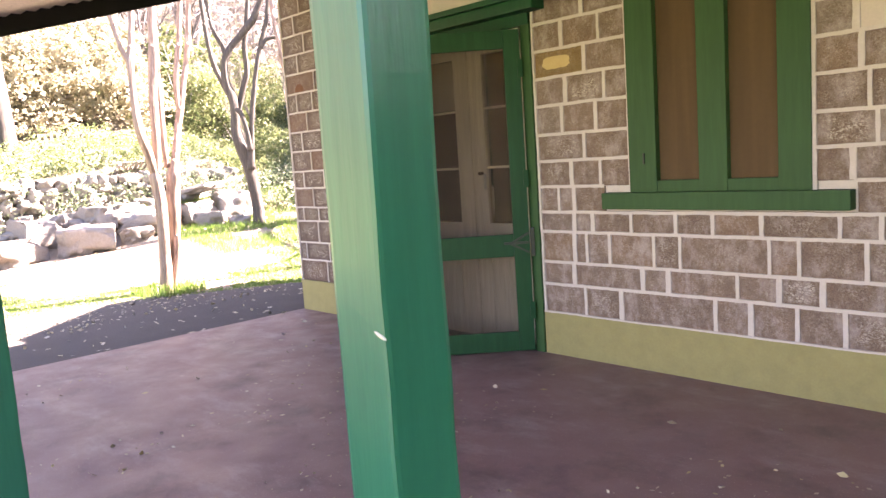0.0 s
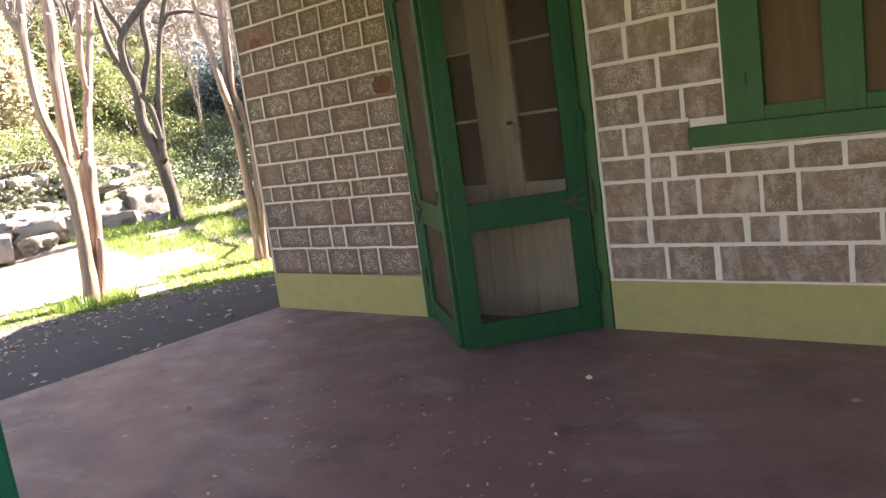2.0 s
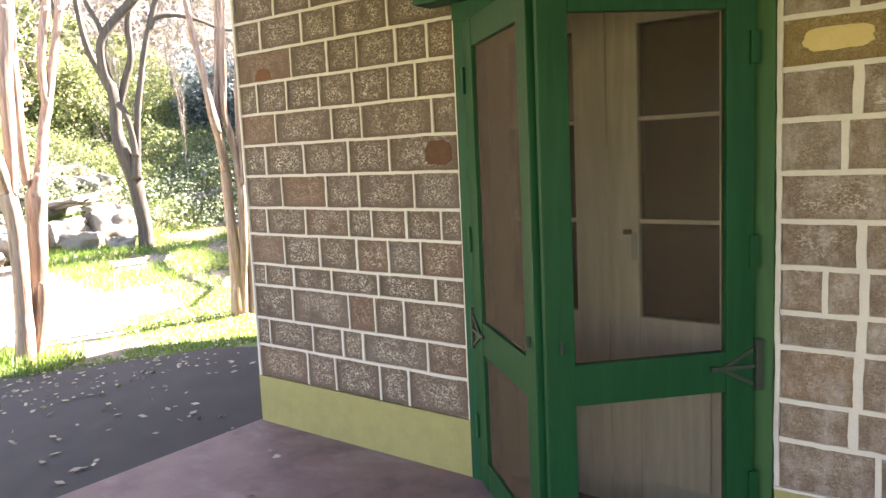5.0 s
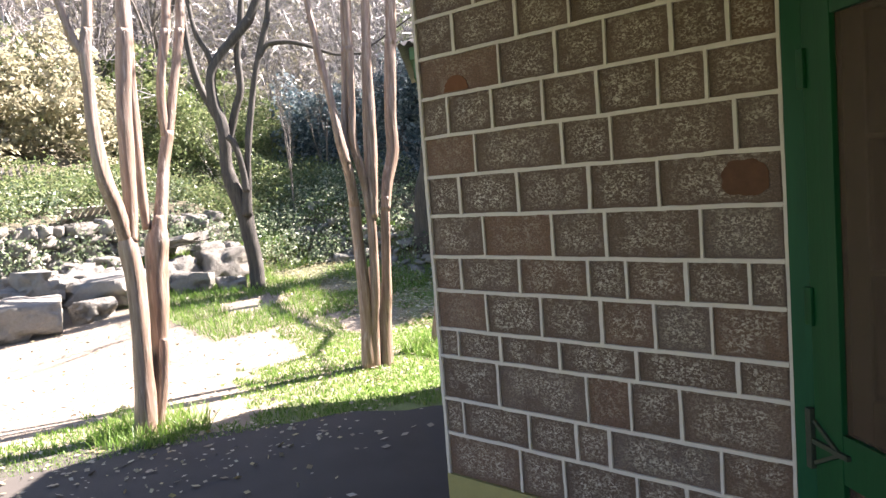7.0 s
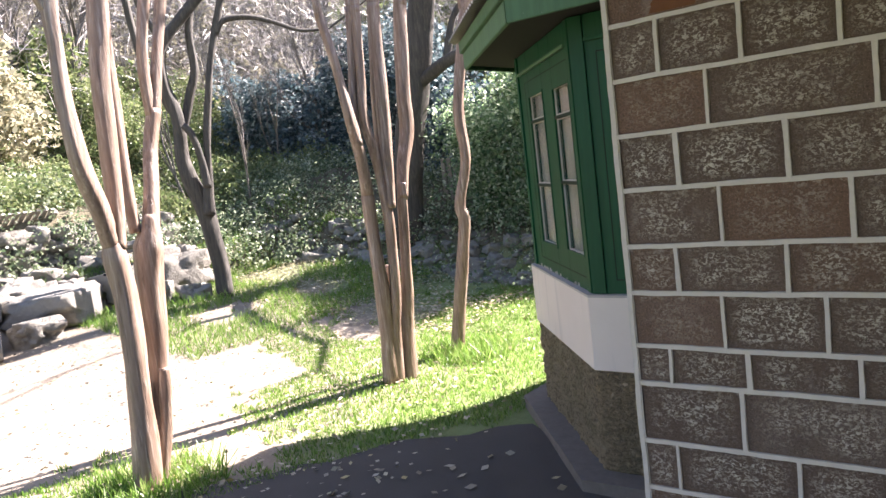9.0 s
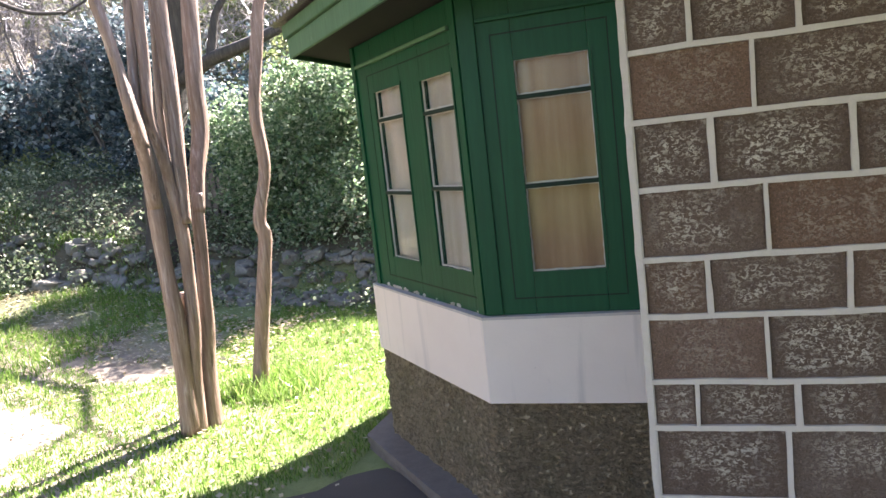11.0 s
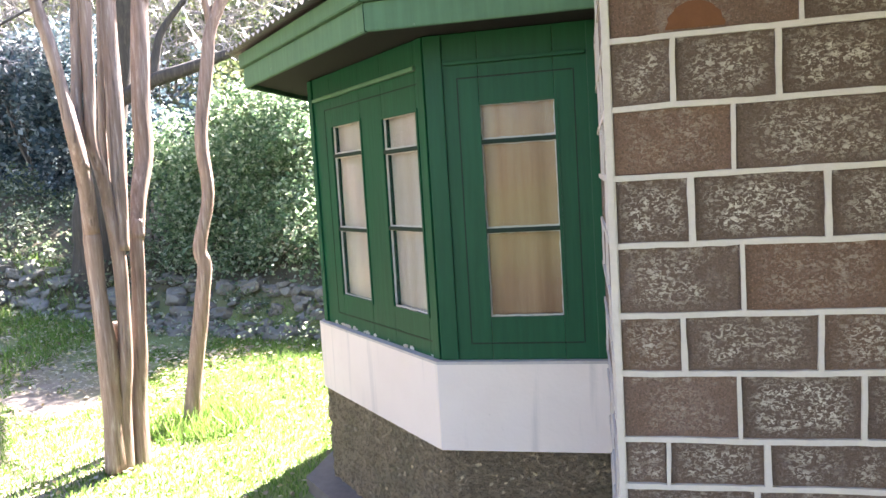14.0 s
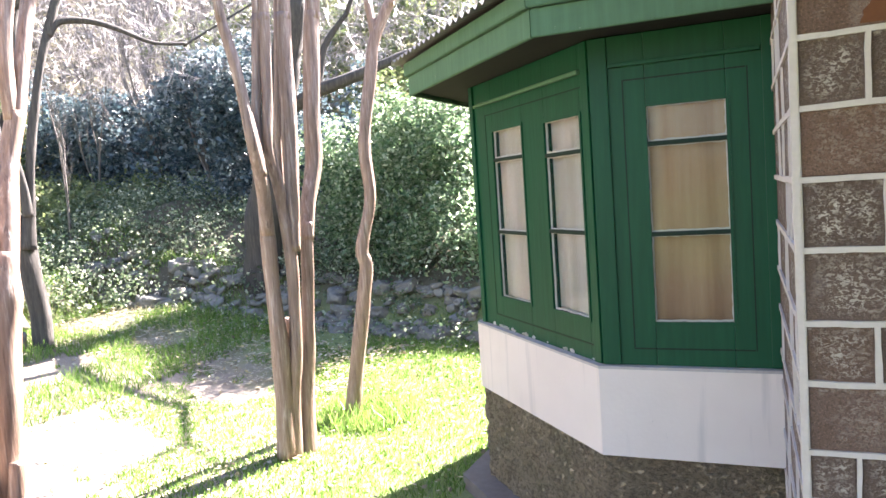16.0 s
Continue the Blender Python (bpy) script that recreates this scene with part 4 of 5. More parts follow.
for i in range(len(BAY) - 1):
    a, b = Vector((*roof_edge[i], 2.332)), Vector((*roof_edge[i + 1], 2.332))
    n = int((b - a).length / 0.0125)
    verts, faces = [], []
    for k in range(n + 1):
        p = a.lerp(b, k / n)
        dz = 0.010 * math.sin(k * math.pi / 3)
        q = p.lerp(apex, 0.98)
        for z in (dz, dz - 0.004):
            verts += [(p.x, p.y, p.z + z), (q.x, q.y, q.z + z * 0.1)]
    for k in range(n):
        j = 4 * k
        faces += [(j, j + 4, j + 5, j + 1), (j + 2, j + 3, j + 7, j + 6), (j, j + 2, j + 6, j + 4)]
    ob = new("corrugated_sheet", mesh_from("corrugated_sheet", verts, faces, M_ROOF))
    ob.parent = bay
    tagged(ob, "weathered corrugated iron sheet")

# ---- trees in the yard ----
def stem(pts, r0, r1):
    n = len(pts) - 1
    return pts, [r0 + (r1 - r0) * i / n for i in range(n + 1)]


def grow(pts, up, spread_xy, rng, r):
    """Carries a limb on above the last point, with two forks, into the crown."""
    p = Vector(pts[-1])
    way = (Vector(pts[-1]) - Vector(pts[-2])).normalized()
    way = (way + Vector((0, 0, 0.6))).normalized()
    out = []
    a = p + way * up
    out.append(([p - way * 0.05, p + way * up * 0.5, a], [r, r * 0.9, r * 0.7]))
    for _ in range(3):
        d = (way + Vector((rng.uniform(-1, 1), rng.uniform(-1, 1), rng.uniform(0, 0.5))) * spread_xy).normalized()
        b = a + d * up * 0.8
        c = b + (d + Vector((rng.uniform(-0.4, 0.4), rng.uniform(-0.4, 0.4), 0.3))).normalized() * up * 0.8
        out.append(([a, b, c], [r * 0.65, r * 0.4, r * 0.12]))
    return out, [l[0][-1] for l in out[1:]]


def yard_tree(label, stems, material, seed, crown_leaf=None, up=0.9, per=60, sides=20):
    rng = random.Random(seed)
    base = stems[0][0][0]
    tree = empty("tree", pose(base[0], base[1], base[2]), label=label, category="tree", group="yard trees")
    inv = Matrix.Translation((-base[0], -base[1], -base[2]))
    tips, tops = [], []
    for pts, radii in stems:
        if pts[-1][2] > 2.5:
            more, ends = grow(pts, up, 0.7, rng, radii[-1])
            tops += more
            tips += ends
    for nm, some in (("stem", stems), ("branch", tops)):
        for limb in some:
            ob = limbs_part(nm, [limb], material, tree, sides if nm == "stem" else 7, 0.22)
            ob.data.transform(inv)
    if crown_leaf and tips:
        nrng = np.random.default_rng(seed)
        c = clump_points(nrng, [t + Vector((rng.uniform(-.3, .3), rng.uniform(-.3, .3), rng.uniform(-.2, .3))) for t in tips for _ in range(2)], [0.35] * (2 * len(tips)), per)
        ob = new("crown", leaf_mesh("crown", c - np.array(base), 0.035, crown_leaf, seed))
        ob.parent = tree
    return tree


yard_tree("multi-stemmed tree with smooth pale peeling bark by the asphalt", [
    ([(-3.14, 0.05, -0.13), (-3.13, 0.07, 0.17), (-3.12, 0.08, 0.59), (-3.12, 0.09, 1.00), (-3.13, 0.07, 1.25), (-3.13, 0.06, 1.40)], [0.074, 0.074, 0.062, 0.065, 0.068, 0.032]),
    ([(-3.23, 0.14, -0.18), (-3.19, 0.20, 0.16), (-3.18, 0.23, 0.46), (-3.17, 0.26, 0.77), (-3.16, 0.28, 1.07), (-3.15, 0.30, 1.27), (-3.13, 0.33, 1.46)], [0.065, 0.064, 0.068, 0.071, 0.075, 0.082, 0.033]),
    ([(-3.15, 0.14, -0.13), (-3.12, 0.20, 0.17), (-3.10, 0.23, 0.43), (-3.10, 0.24, 0.55)], [0.038, 0.041, 0.037, 0.030]),
    ([(-3.13, 0.06, 1.31), (-3.07, -0.01, 1.53), (-3.02, -0.10, 1.78), (-3.03, -0.12, 2.08), (-3.03, -0.12, 2.38), (-3.03, -0.12, 2.59), (-3.02, -0.09, 2.76)], [0.050, 0.056, 0.051, 0.044, 0.040, 0.043, 0.036]),
    ([(-3.04, -0.13, 2.58), (-3.06, -0.17, 2.67), (-3.07, -0.20, 2.76)], [0.030, 0.030, 0.026]),
    ([(-3.13, 0.09, 1.29), (-3.11, 0.11, 1.57), (-3.10, 0.12, 1.93), (-3.09, 0.14, 2.28), (-3.08, 0.17, 2.58), (-3.07, 0.19, 2.79)], [0.054, 0.050, 0.050, 0.053, 0.056, 0.052]),
    ([(-3.17, 0.24, 1.36), (-3.19, 0.24, 1.64), (-3.20, 0.25, 1.99), (-3.20, 0.26, 2.35), (-3.19, 0.27, 2.65)], [0.033, 0.037, 0.037, 0.036, 0.032]),
    ([(-3.14, 0.32, 1.36), (-3.18, 0.39, 1.62), (-3.23, 0.46, 1.86), (-3.21, 0.51, 2.09)], [0.052, 0.049, 0.046, 0.042]),
    ([(-3.22, 0.49, 2.05), (-3.21, 0.48, 2.29), (-3.19, 0.50, 2.55), (-3.16, 0.55, 2.84)], [0.034, 0.034, 0.034, 0.034]),
    ([(-3.21, 0.51, 2.05), (-3.21, 0.57, 2.33), (-3.21, 0.64, 2.63), (-3.19, 0.68, 2.86)], [0.034, 0.034, 0.034, 0.034])], M_BARK, 11)
yard_tree("multi-stemmed tree with reddish peeling bark on the lawn by the bay", [
    ([(-3.12, 2.19, -0.12), (-3.11, 2.20, 0.27), (-3.11, 2.20, 0.69), (-3.12, 2.20, 1.06), (-3.12, 2.19, 1.35), (-3.12, 2.19, 1.49)], [0.063, 0.059, 0.055, 0.047, 0.054, 0.029]),
    ([(-3.09, 2.24, -0.15), (-3.07, 2.26, 0.29), (-3.03, 2.28, 0.67), (-3.02, 2.29, 0.96), (-3.02, 2.29, 1.22), (-3.03, 2.28, 1.41), (-3.05, 2.27, 1.59)], [0.048, 0.044, 0.041, 0.040, 0.044, 0.044, 0.040]),
    ([(-3.08, 2.37, -0.18), (-3.06, 2.39, 0.26), (-3.02, 2.41, 0.64), (-3.00, 2.43, 1.01), (-2.99, 2.44, 1.28), (-2.97, 2.45, 1.45)], [0.065, 0.057, 0.045, 0.041, 0.045, 0.030]),
    ([(-3.19, 2.32, -0.15), (-3.17, 2.33, 0.27), (-3.15, 2.35, 0.58), (-3.14, 2.35, 0.80)], [0.053, 0.049, 0.045, 0.034]),
    ([(-3.12, 2.19, 1.38), (-3.08, 2.12, 1.71), (-3.06, 2.04, 1.96), (-3.09, 2.02, 2.24), (-3.12, 1.99, 2.50), (-3.16, 1.97, 2.70), (-3.17, 1.96, 2.78)], [0.050, 0.046, 0.041, 0.034, 0.034, 0.030, 0.030]),
    ([(-3.05, 2.09, 1.77), (-3.09, 2.12, 2.04), (-3.09, 2.17, 2.40), (-3.06, 2.19, 2.81)], [0.031, 0.031, 0.031, 0.031]),
    ([(-3.04, 2.28, 1.50), (-3.04, 2.23, 1.73), (-3.04, 2.17, 1.95), (-3.03, 2.18, 2.23), (-3.02, 2.19, 2.54), (-3.01, 2.20, 2.81)], [0.040, 0.039, 0.035, 0.035, 0.031, 0.035]),
    ([(-3.14, 2.40, 1.59), (-3.13, 2.41, 2.07), (-3.10, 2.43, 2.51), (-3.08, 2.45, 2.87)], [0.026, 0.026, 0.026, 0.026]),
    ([(-3.00, 2.30, 1.26), (-3.00, 2.33, 1.58), (-3.00, 2.35, 1.91), (-2.99, 2.36, 2.24), (-2.99, 2.36, 2.56), (-2.97, 2.37, 2.84)], [0.044, 0.047, 0.051, 0.051, 0.043, 0.043]),
    ([(-2.98, 2.44, 1.32), (-2.99, 2.50, 1.58), (-2.97, 2.58, 1.87), (-2.96, 2.58, 2.17), (-2.94, 2.60, 2.55), (-2.91, 2.62, 2.88)], [0.045, 0.053, 0.057, 0.057, 0.053, 0.052])], M_BARK, 12)
yard_tree("slender young tree with smooth pale bark and slight bends", [
    stem([(-3.18, 3.17, -0.15), (-3.16, 3.18, 0.0), (-3.09, 3.22, 0.48), (-3.01, 3.27, 1.01), (-3.03, 3.26, 1.19), (-2.95, 3.31, 1.58), (-2.96, 3.3, 2.02), (-2.88, 3.35, 2.58), (-2.83, 3.38, 2.84), (-2.72, 3.44, 3.09)], 0.058, 0.04),
    stem([(-2.84, 3.38, 2.8), (-2.87, 3.35, 3.1)], 0.035, 0.03)], M_BARK, 13)
yard_tree("crooked dark-barked tree leaning above the boulders", [
    ([(-7.28, 3.73, 0.18), (-7.29, 3.71, 0.69), (-7.33, 3.65, 1.28), (-7.39, 3.55, 1.70), (-7.43, 3.50, 2.02), (-7.42, 3.51, 2.32), (-7.43, 3.50, 2.61), (-7.48, 3.43, 2.91), (-7.48, 3.43, 3.28), (-7.38, 3.57, 3.57), (-7.25, 3.77, 3.83), (-7.14, 3.92, 4.04)], [0.108, 0.107, 0.114, 0.105, 0.082, 0.082, 0.074, 0.074, 0.066, 0.066, 0.067, 0.067]),
    ([(-7.23, 3.62, 1.28), (-7.20, 3.66, 1.69), (-7.17, 3.70, 2.13), (-7.13, 3.77, 2.64), (-7.06, 3.87, 3.22), (-6.99, 3.98, 3.65), (-6.93, 4.07, 4.00)], [0.075, 0.060, 0.045, 0.045, 0.044, 0.044, 0.044]),
    ([(-7.17, 3.62, 1.62), (-7.18, 3.60, 1.95), (-7.22, 3.54, 2.28), (-7.27, 3.46, 2.41)], [0.052, 0.045, 0.044, 0.037]),
    ([(-7.00, 3.95, 3.50), (-6.94, 4.05, 3.66), (-6.77, 4.29, 3.68), (-6.61, 4.53, 3.61), (-6.41, 4.83, 3.48), (-6.20, 5.14, 3.49)], [0.037, 0.037, 0.037, 0.030, 0.023, 0.015]),
    ([(-7.50, 3.57, 2.44), (-7.60, 3.43, 2.89), (-7.67, 3.32, 3.23), (-7.71, 3.27, 3.60), (-7.73, 3.24, 4.03)], [0.045, 0.045, 0.052, 0.044, 0.044]),
    ([(-7.49, 3.60, 2.32), (-7.40, 3.72, 2.79), (-7.34, 3.80, 3.12), (-7.34, 3.80, 3.56), (-7.30, 3.86, 3.92)], [0.053, 0.053, 0.053, 0.052, 0.045]),
    ([(-7.45, 3.47, 3.31), (-7.48, 3.42, 3.57), (-7.55, 3.32, 3.82), (-7.58, 3.28, 4.07)], [0.044, 0.037, 0.036, 0.029])], M_BARK_DARK, 14, None, 1.0)
yard_tree("large dark-barked tree on the bank with a long low limb", [
    stem([(-6.4, 6.4, 0.3), (-6.3, 6.4, 1.2), (-6.1, 6.45, 2.2), (-5.85, 6.5, 3.2), (-5.6, 6.5, 4.2)], 0.26, 0.17),
    stem([(-5.9, 6.5, 2.75), (-5.3, 6.4, 2.95), (-4.7, 6.54, 3.13), (-4.2, 6.87, 3.35), (-3.4, 7.0, 3.5)], 0.10, 0.04),
    stem([(-5.3, 6.4, 2.95), (-5.2, 6.5, 3.5), (-4.9, 6.6, 3.9)], 0.06, 0.03)], M_BARK_DARK, 15, None, 1.4)
yard_tree("dark tree trunk at the yard edge", [
    stem([(-12.95, 0.9, 1.2), (-12.95, 0.9, 2.5), (-12.9, 0.8, 4.0), (-13.1, 0.6, 6.0)], 0.27, 0.2)], M_BARK_DARK, 16, None, 1.4)

# ---- boulders and stone walls ----
def stone_mesh(seed, rough=0.22, sub=2, material=None, fine=0.0):
    bm = bmesh.new()
    bmesh.ops.create_icosphere(bm, subdivisions=sub, radius=1.0)
    o = Vector((seed * 3.7, seed * 1.3, seed * 5.1))
    for v in bm.verts:
        p = v.co.copy()
        k = 1 + rough * noise.fractal(p * 1.2 + o, 1.0, 2.0, 3) * 1.5
        k += fine * noise.fractal(p * 5 + o, 0.9, 2.0, 4)
        v.co = Vector((max(min(p.x * k, 0.82), -0.82), max(min(p.y * k, 0.85), -0.85), max(min(p.z * k, 0.72), -0.8)))
    me = bpy.data.meshes.new("stone")
    bm.to_mesh(me)
    bm.free()
    me.materials.append(material or M_STONE)
    me.polygons.foreach_set("use_smooth", [True] * len(me.polygons))
    return me


BIG = [stone_mesh(i, 0.42, 4, None, 0.17) for i in range(6)]
SMALL = [stone_mesh(i + 20, 0.55, 3, None, 0.16) for i in range(8)]
COBBLE = [stone_mesh(i + 40, 0.45, 3, M_COBBLE, 0.14) for i in range(6)]
rs = random.Random(5)
for (x, y, w, d, h) in ((-7.9, 0.75, 0.55, 0.5, 0.36), (-8.05, -0.5, 0.6, 0.5, 0.34), (-8.2, -1.7, 0.55, 0.5, 0.36), (-8.3, 1.95, 0.62, 0.5, 0.30), (-8.35, 2.95, 0.4, 0.35, 0.26), (-8.0, 3.05, 0.4, 0.3, 0.22),
                        (-8.3, 3.75, 0.5, 0.45, 0.34), (-7.55, 3.45, 0.2, 0.2, 0.15), (-8.45, 3.2, 0.42, 0.3, 0.1), (-7.75, 1.55, 0.35, 0.3, 0.2), (-8.5, 0.1, 0.4, 0.35, 0.3), (-8.35, -2.9, 0.6, 0.5, 0.4), (-8.6, 1.2, 0.4, 0.3, 0.26)):
    ob = new("boulder", BIG[rs.randrange(6)])
    top = 0.42 if (x, y) == (-8.45, 3.2) else 0.0
    ob.matrix_world = pose(x, y, land(x, y) + h * 0.5 + top, rs.uniform(-8, 8), rs.uniform(-8, 8), rs.uniform(0, 360)) @ Matrix.Diagonal((w, d, h, 1))
    tagged(ob, "large pale sun-bleached boulder edging the yard", "boulder", "boulders")

stone_wall = empty("stone_wall", label="dry stone terrace wall of pale field stones", category="stone wall", kind="structure")
bm = add_box(bmesh.new(), -10.2, -9.7, -6.0, 4.3, 0.2, 1.12)
part("core", bm, M_ROUGH, stone_wall, "earth and rubble core")
for row in range(5):
    y = -5.2
    while y < 4.4:
        w = rs.uniform(0.10, 0.27)
        h = rs.uniform(0.10, 0.15)
        ob = new("stone", SMALL[rs.randrange(8)])
        ob.parent = stone_wall
        ob.matrix_world = pose(-9.66 + rs.uniform(-0.05, 0.05), y + w, 0.56 + row * 0.17 + rs.uniform(-0.03, 0.03), rs.uniform(-12, 12), rs.uniform(-12, 12), rs.uniform(0, 360)) @ Matrix.Diagonal((max(w, 0.15), max(w, 0.15), h * 1.15, 1))
        y += w * 1.65

for k in range(170):
    x, y = rs.uniform(-9.6, -8.55), rs.uniform(-4.5, 4.3)
    w = rs.uniform(0.07, 0.22)
    ob = new("stone", SMALL[rs.randrange(8)])
    ob.parent = stone_wall
    ob.matrix_world = pose(x, y, land(x, y) + w * 0.25, rs.uniform(-25, 25), rs.uniform(-25, 25), rs.uniform(0, 360)) @ Matrix.Diagonal((w * 1.3, w, w * 0.7, 1))

rubble = empty("rubble_bank", label="low bank of rounded grey cobbles under ivy", category="stone bank", kind="structure")
for k in range(240):
    x = -9.0 + 7.2 * ((k * 0.618) % 1.0)
    yb = 5.75 + 0.25 * math.sin(x * 0.9) + rs.uniform(-0.1, 0.6)
    ob = new("stone", COBBLE[rs.randrange(6)])
    ob.parent = rubble
    s = rs.uniform(0.045, 0.085) + 0.07 * rs.random() ** 3
    ob.matrix_world = pose(x, yb, land(x, yb) + s * 0.25, rs.uniform(-20, 20), rs.uniform(-20, 20), rs.uniform(0, 360)) @ Matrix.Diagonal((s * rs.uniform(0.9, 1.6), s, s * rs.uniform(0.55, 0.9), 1))

# slatted ramp and old board fence
ramp_thing = empty("slatted_ramp", pose(-9.95, 2.45, 1.36, 0, -38, 8), label="weathered slatted board ramp lying on the terrace", category="ramp")
for k in range(9):
    bar("slat", -0.35, 0.35, 0.0, 0.025, -0.42 + k * 0.1, -0.36 + k * 0.1, M_BOARD, ramp_thing, 0.003)
for y in (-0.4, 0.44):
    bar("bearer", -0.33, 0.33, -0.05, -0.001, y - 0.03, y + 0.03, M_BOARD, ramp_thing, 0.003)
fence = empty("board_fence", label="old grey picket fence half hidden by shrubs", category="fence")
for k in range(18):
    x = -6.3 + k * 0.115
    h = 0.62 + 0.08 * math.sin(k * 2.7)
    bar("picket", x, x + 0.075, land(x, 7.3) - 0.05, land(x, 7.3) + h, 7.29, 7.31, M_BOARD, fence, 0.003)
pickets = empty("picket_fence", label="pale wooden picket fence above the terrace", category="fence")
for k in range(10):
    y = 1.6 + k * 0.13
    bar("picket", -13.0, -12.97, land(-13, y) - 0.05, land(-13, y) + 0.55, y, y + 0.06, M_BOARD, pickets, 0.003)

# ---- foliage ----
rng = np.random.default_rng(3)


def shrub(name, label, category, boxes, leaf, material, seed, density, group=""):
    """A thicket: clumps spread over boxes (x0, x1, y0, y1, height), thick below and ragged above."""
    r = np.random.default_rng(seed)
    cs, rad = [], []
    for x0, x1, y0, y1, h in boxes:
        n = max(int((x1 - x0) * (y1 - y0) * h * density), 4)
        for _ in range(n):
            x, y = r.uniform(x0, x1), r.uniform(y0, y1)
            top = h * (0.75 + 0.5 * noise.noise(Vector((x * 0.7, y * 0.7, seed))))
            cs.append((x, y, land(x, y) + top * r.uniform(0.02, 1.0) ** 0.8))
            rad.append(r.uniform(0.14, 0.34))
    pts = clump_points(r, cs, rad, 60)
    ob = new(name, leaf_mesh(name, pts, leaf, material, seed, 0.25, 0.6))
    return tagged(ob, label, category, group, "stuff")


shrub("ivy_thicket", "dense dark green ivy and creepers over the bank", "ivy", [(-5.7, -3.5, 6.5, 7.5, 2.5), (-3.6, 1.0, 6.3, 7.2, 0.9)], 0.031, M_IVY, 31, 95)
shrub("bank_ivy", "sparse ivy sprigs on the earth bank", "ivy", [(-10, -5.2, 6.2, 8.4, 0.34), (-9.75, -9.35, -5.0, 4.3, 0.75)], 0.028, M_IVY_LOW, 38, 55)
shrub("terrace_undergrowth", "olive undergrowth and seedlings on the wooded terrace", "undergrowth", [(-16, -9.6, 4.6, 8.4, 0.75), (-13.4, -10.3, -4.0, 4.6, 0.45), (-16.5, -13.0, 6.5, 9.5, 1.6)], 0.034, M_SHRUB, 39, 42)
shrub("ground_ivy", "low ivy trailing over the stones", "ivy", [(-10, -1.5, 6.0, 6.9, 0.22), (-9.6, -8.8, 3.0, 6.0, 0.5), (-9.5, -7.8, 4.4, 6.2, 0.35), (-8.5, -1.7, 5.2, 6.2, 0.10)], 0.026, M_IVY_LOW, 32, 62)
shrub("sunny_shrubs", "bright green sunlit shrubs behind the lawn", "shrub", [(-5.6, -3.2, 7.6, 9.2, 3.4), (-3.2, 0.5, 7.6, 9.0, 1.4)], 0.05, M_SHRUB, 33, 14)
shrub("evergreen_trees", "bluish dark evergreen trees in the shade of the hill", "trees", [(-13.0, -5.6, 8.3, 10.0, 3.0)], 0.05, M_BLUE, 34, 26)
shrub("golden_shrubs", "golden yellow autumn shrubs in full sun", "shrub", [(-16.5, -13.8, 0.2, 5.2, 2.9)], 0.06, M_GOLD, 35, 13)
shrub("terrace_weeds", "weeds and creepers along the terraces", "weeds", [(-13, -10.2, -5, 5, 0.3), (-9.5, -8.6, -5, 3.0, 0.09)], 0.032, M_IVY_LOW, 36, 30)
shrub("far_shrubs", "olive shrubs along the foot of the hill", "shrub", [(-19, -15.5, -4, 9.0, 2.6), (-14, -3, 12, 15, 4.5)], 0.075, M_SHRUB, 37, 3.2)


def bare_tree_mesh(seed):
    r = random.Random(seed)
    verts, faces = [], []

    def limb(p, way, length, rad, depth):
        pts, q, w = [p], p, way
        for _ in range(3):
            w = (w + Vector((r.uniform(-0.3, 0.3), r.uniform(-0.3, 0.3), r.uniform(-0.05, 0.25)))).normalized()
            q = q + w * length / 3
            pts.append(q)
        v, f = tube(pts, [rad, rad * 0.85, rad * 0.7, rad * 0.5], 3 if depth < 3 else 5)
        o = len(verts)
        verts.extend(v)
        faces.extend(tuple(i + o for i in g) for g in f)
        if depth:
            for _ in range(4 if depth < 3 else 3):
                a = pts[r.choice((1, 2, 3))]
                d = (w + Vector((r.uniform(-1, 1), r.uniform(-1, 1), r.uniform(-0.2, 0.7)))).normalized()
                limb(a, d, length * r.uniform(0.55, 0.75), rad * 0.5, depth - 1)

    limb(Vector((0, 0, -0.3)), Vector((0, 0, 1)), 2.6, 0.11, 4)
    me = mesh_from("bare_tree", verts, faces, M_BARK_FAR)
    return me


BARE = [bare_tree_mesh(k) for k in range(5)]
rt = random.Random(9)
count = 0
while count < 90:
    x, y = rt.uniform(-34, 2), rt.uniform(-8, 30)
    if not (x < -16.5 or y > 10.5) or (y > 9 and -8 < x < 3 and y < 19):
        continue
    ob = new("bare_tree", BARE[rt.randrange(5)])
    s = rt.uniform(0.8, 1.5)
    ob.matrix_world = pose(x, y, land(x, y), rt.uniform(-8, 8), rt.uniform(-8, 8), rt.uniform(0, 360)) @ Matrix.Diagonal((s, s, s * 1.15, 1))
    tagged(ob, "leafless grey tree on the wooded hillside", "bare tree", "bare hillside trees")
    count += 1

for k in range(14):
    x, y = (rt.uniform(-16, -8.5), rt.uniform(5.0, 9.5)) if k % 2 else (rt.uniform(-13, -5.5), rt.uniform(8.0, 10.5))
    ob = new("bare_tree", BARE[rt.randrange(5)])
    s = rt.uniform(0.45, 0.8)
    ob.matrix_world = pose(x, y, land(x, y), rt.uniform(-12, 12), rt.uniform(-12, 12), rt.uniform(0, 360)) @ Matrix.Diagonal((s * 0.5, s * 0.5, s * 1.3, 1))
    tagged(ob, "slim leafless sapling at the wood edge", "bare tree", "bare saplings")
n = 15000
c = np.stack([rng.uniform(-12, -2.5, n), rng.uniform(6.5, 9.5, n), 3.5 + 2.7 * rng.random(n) ** 0.9], 1)
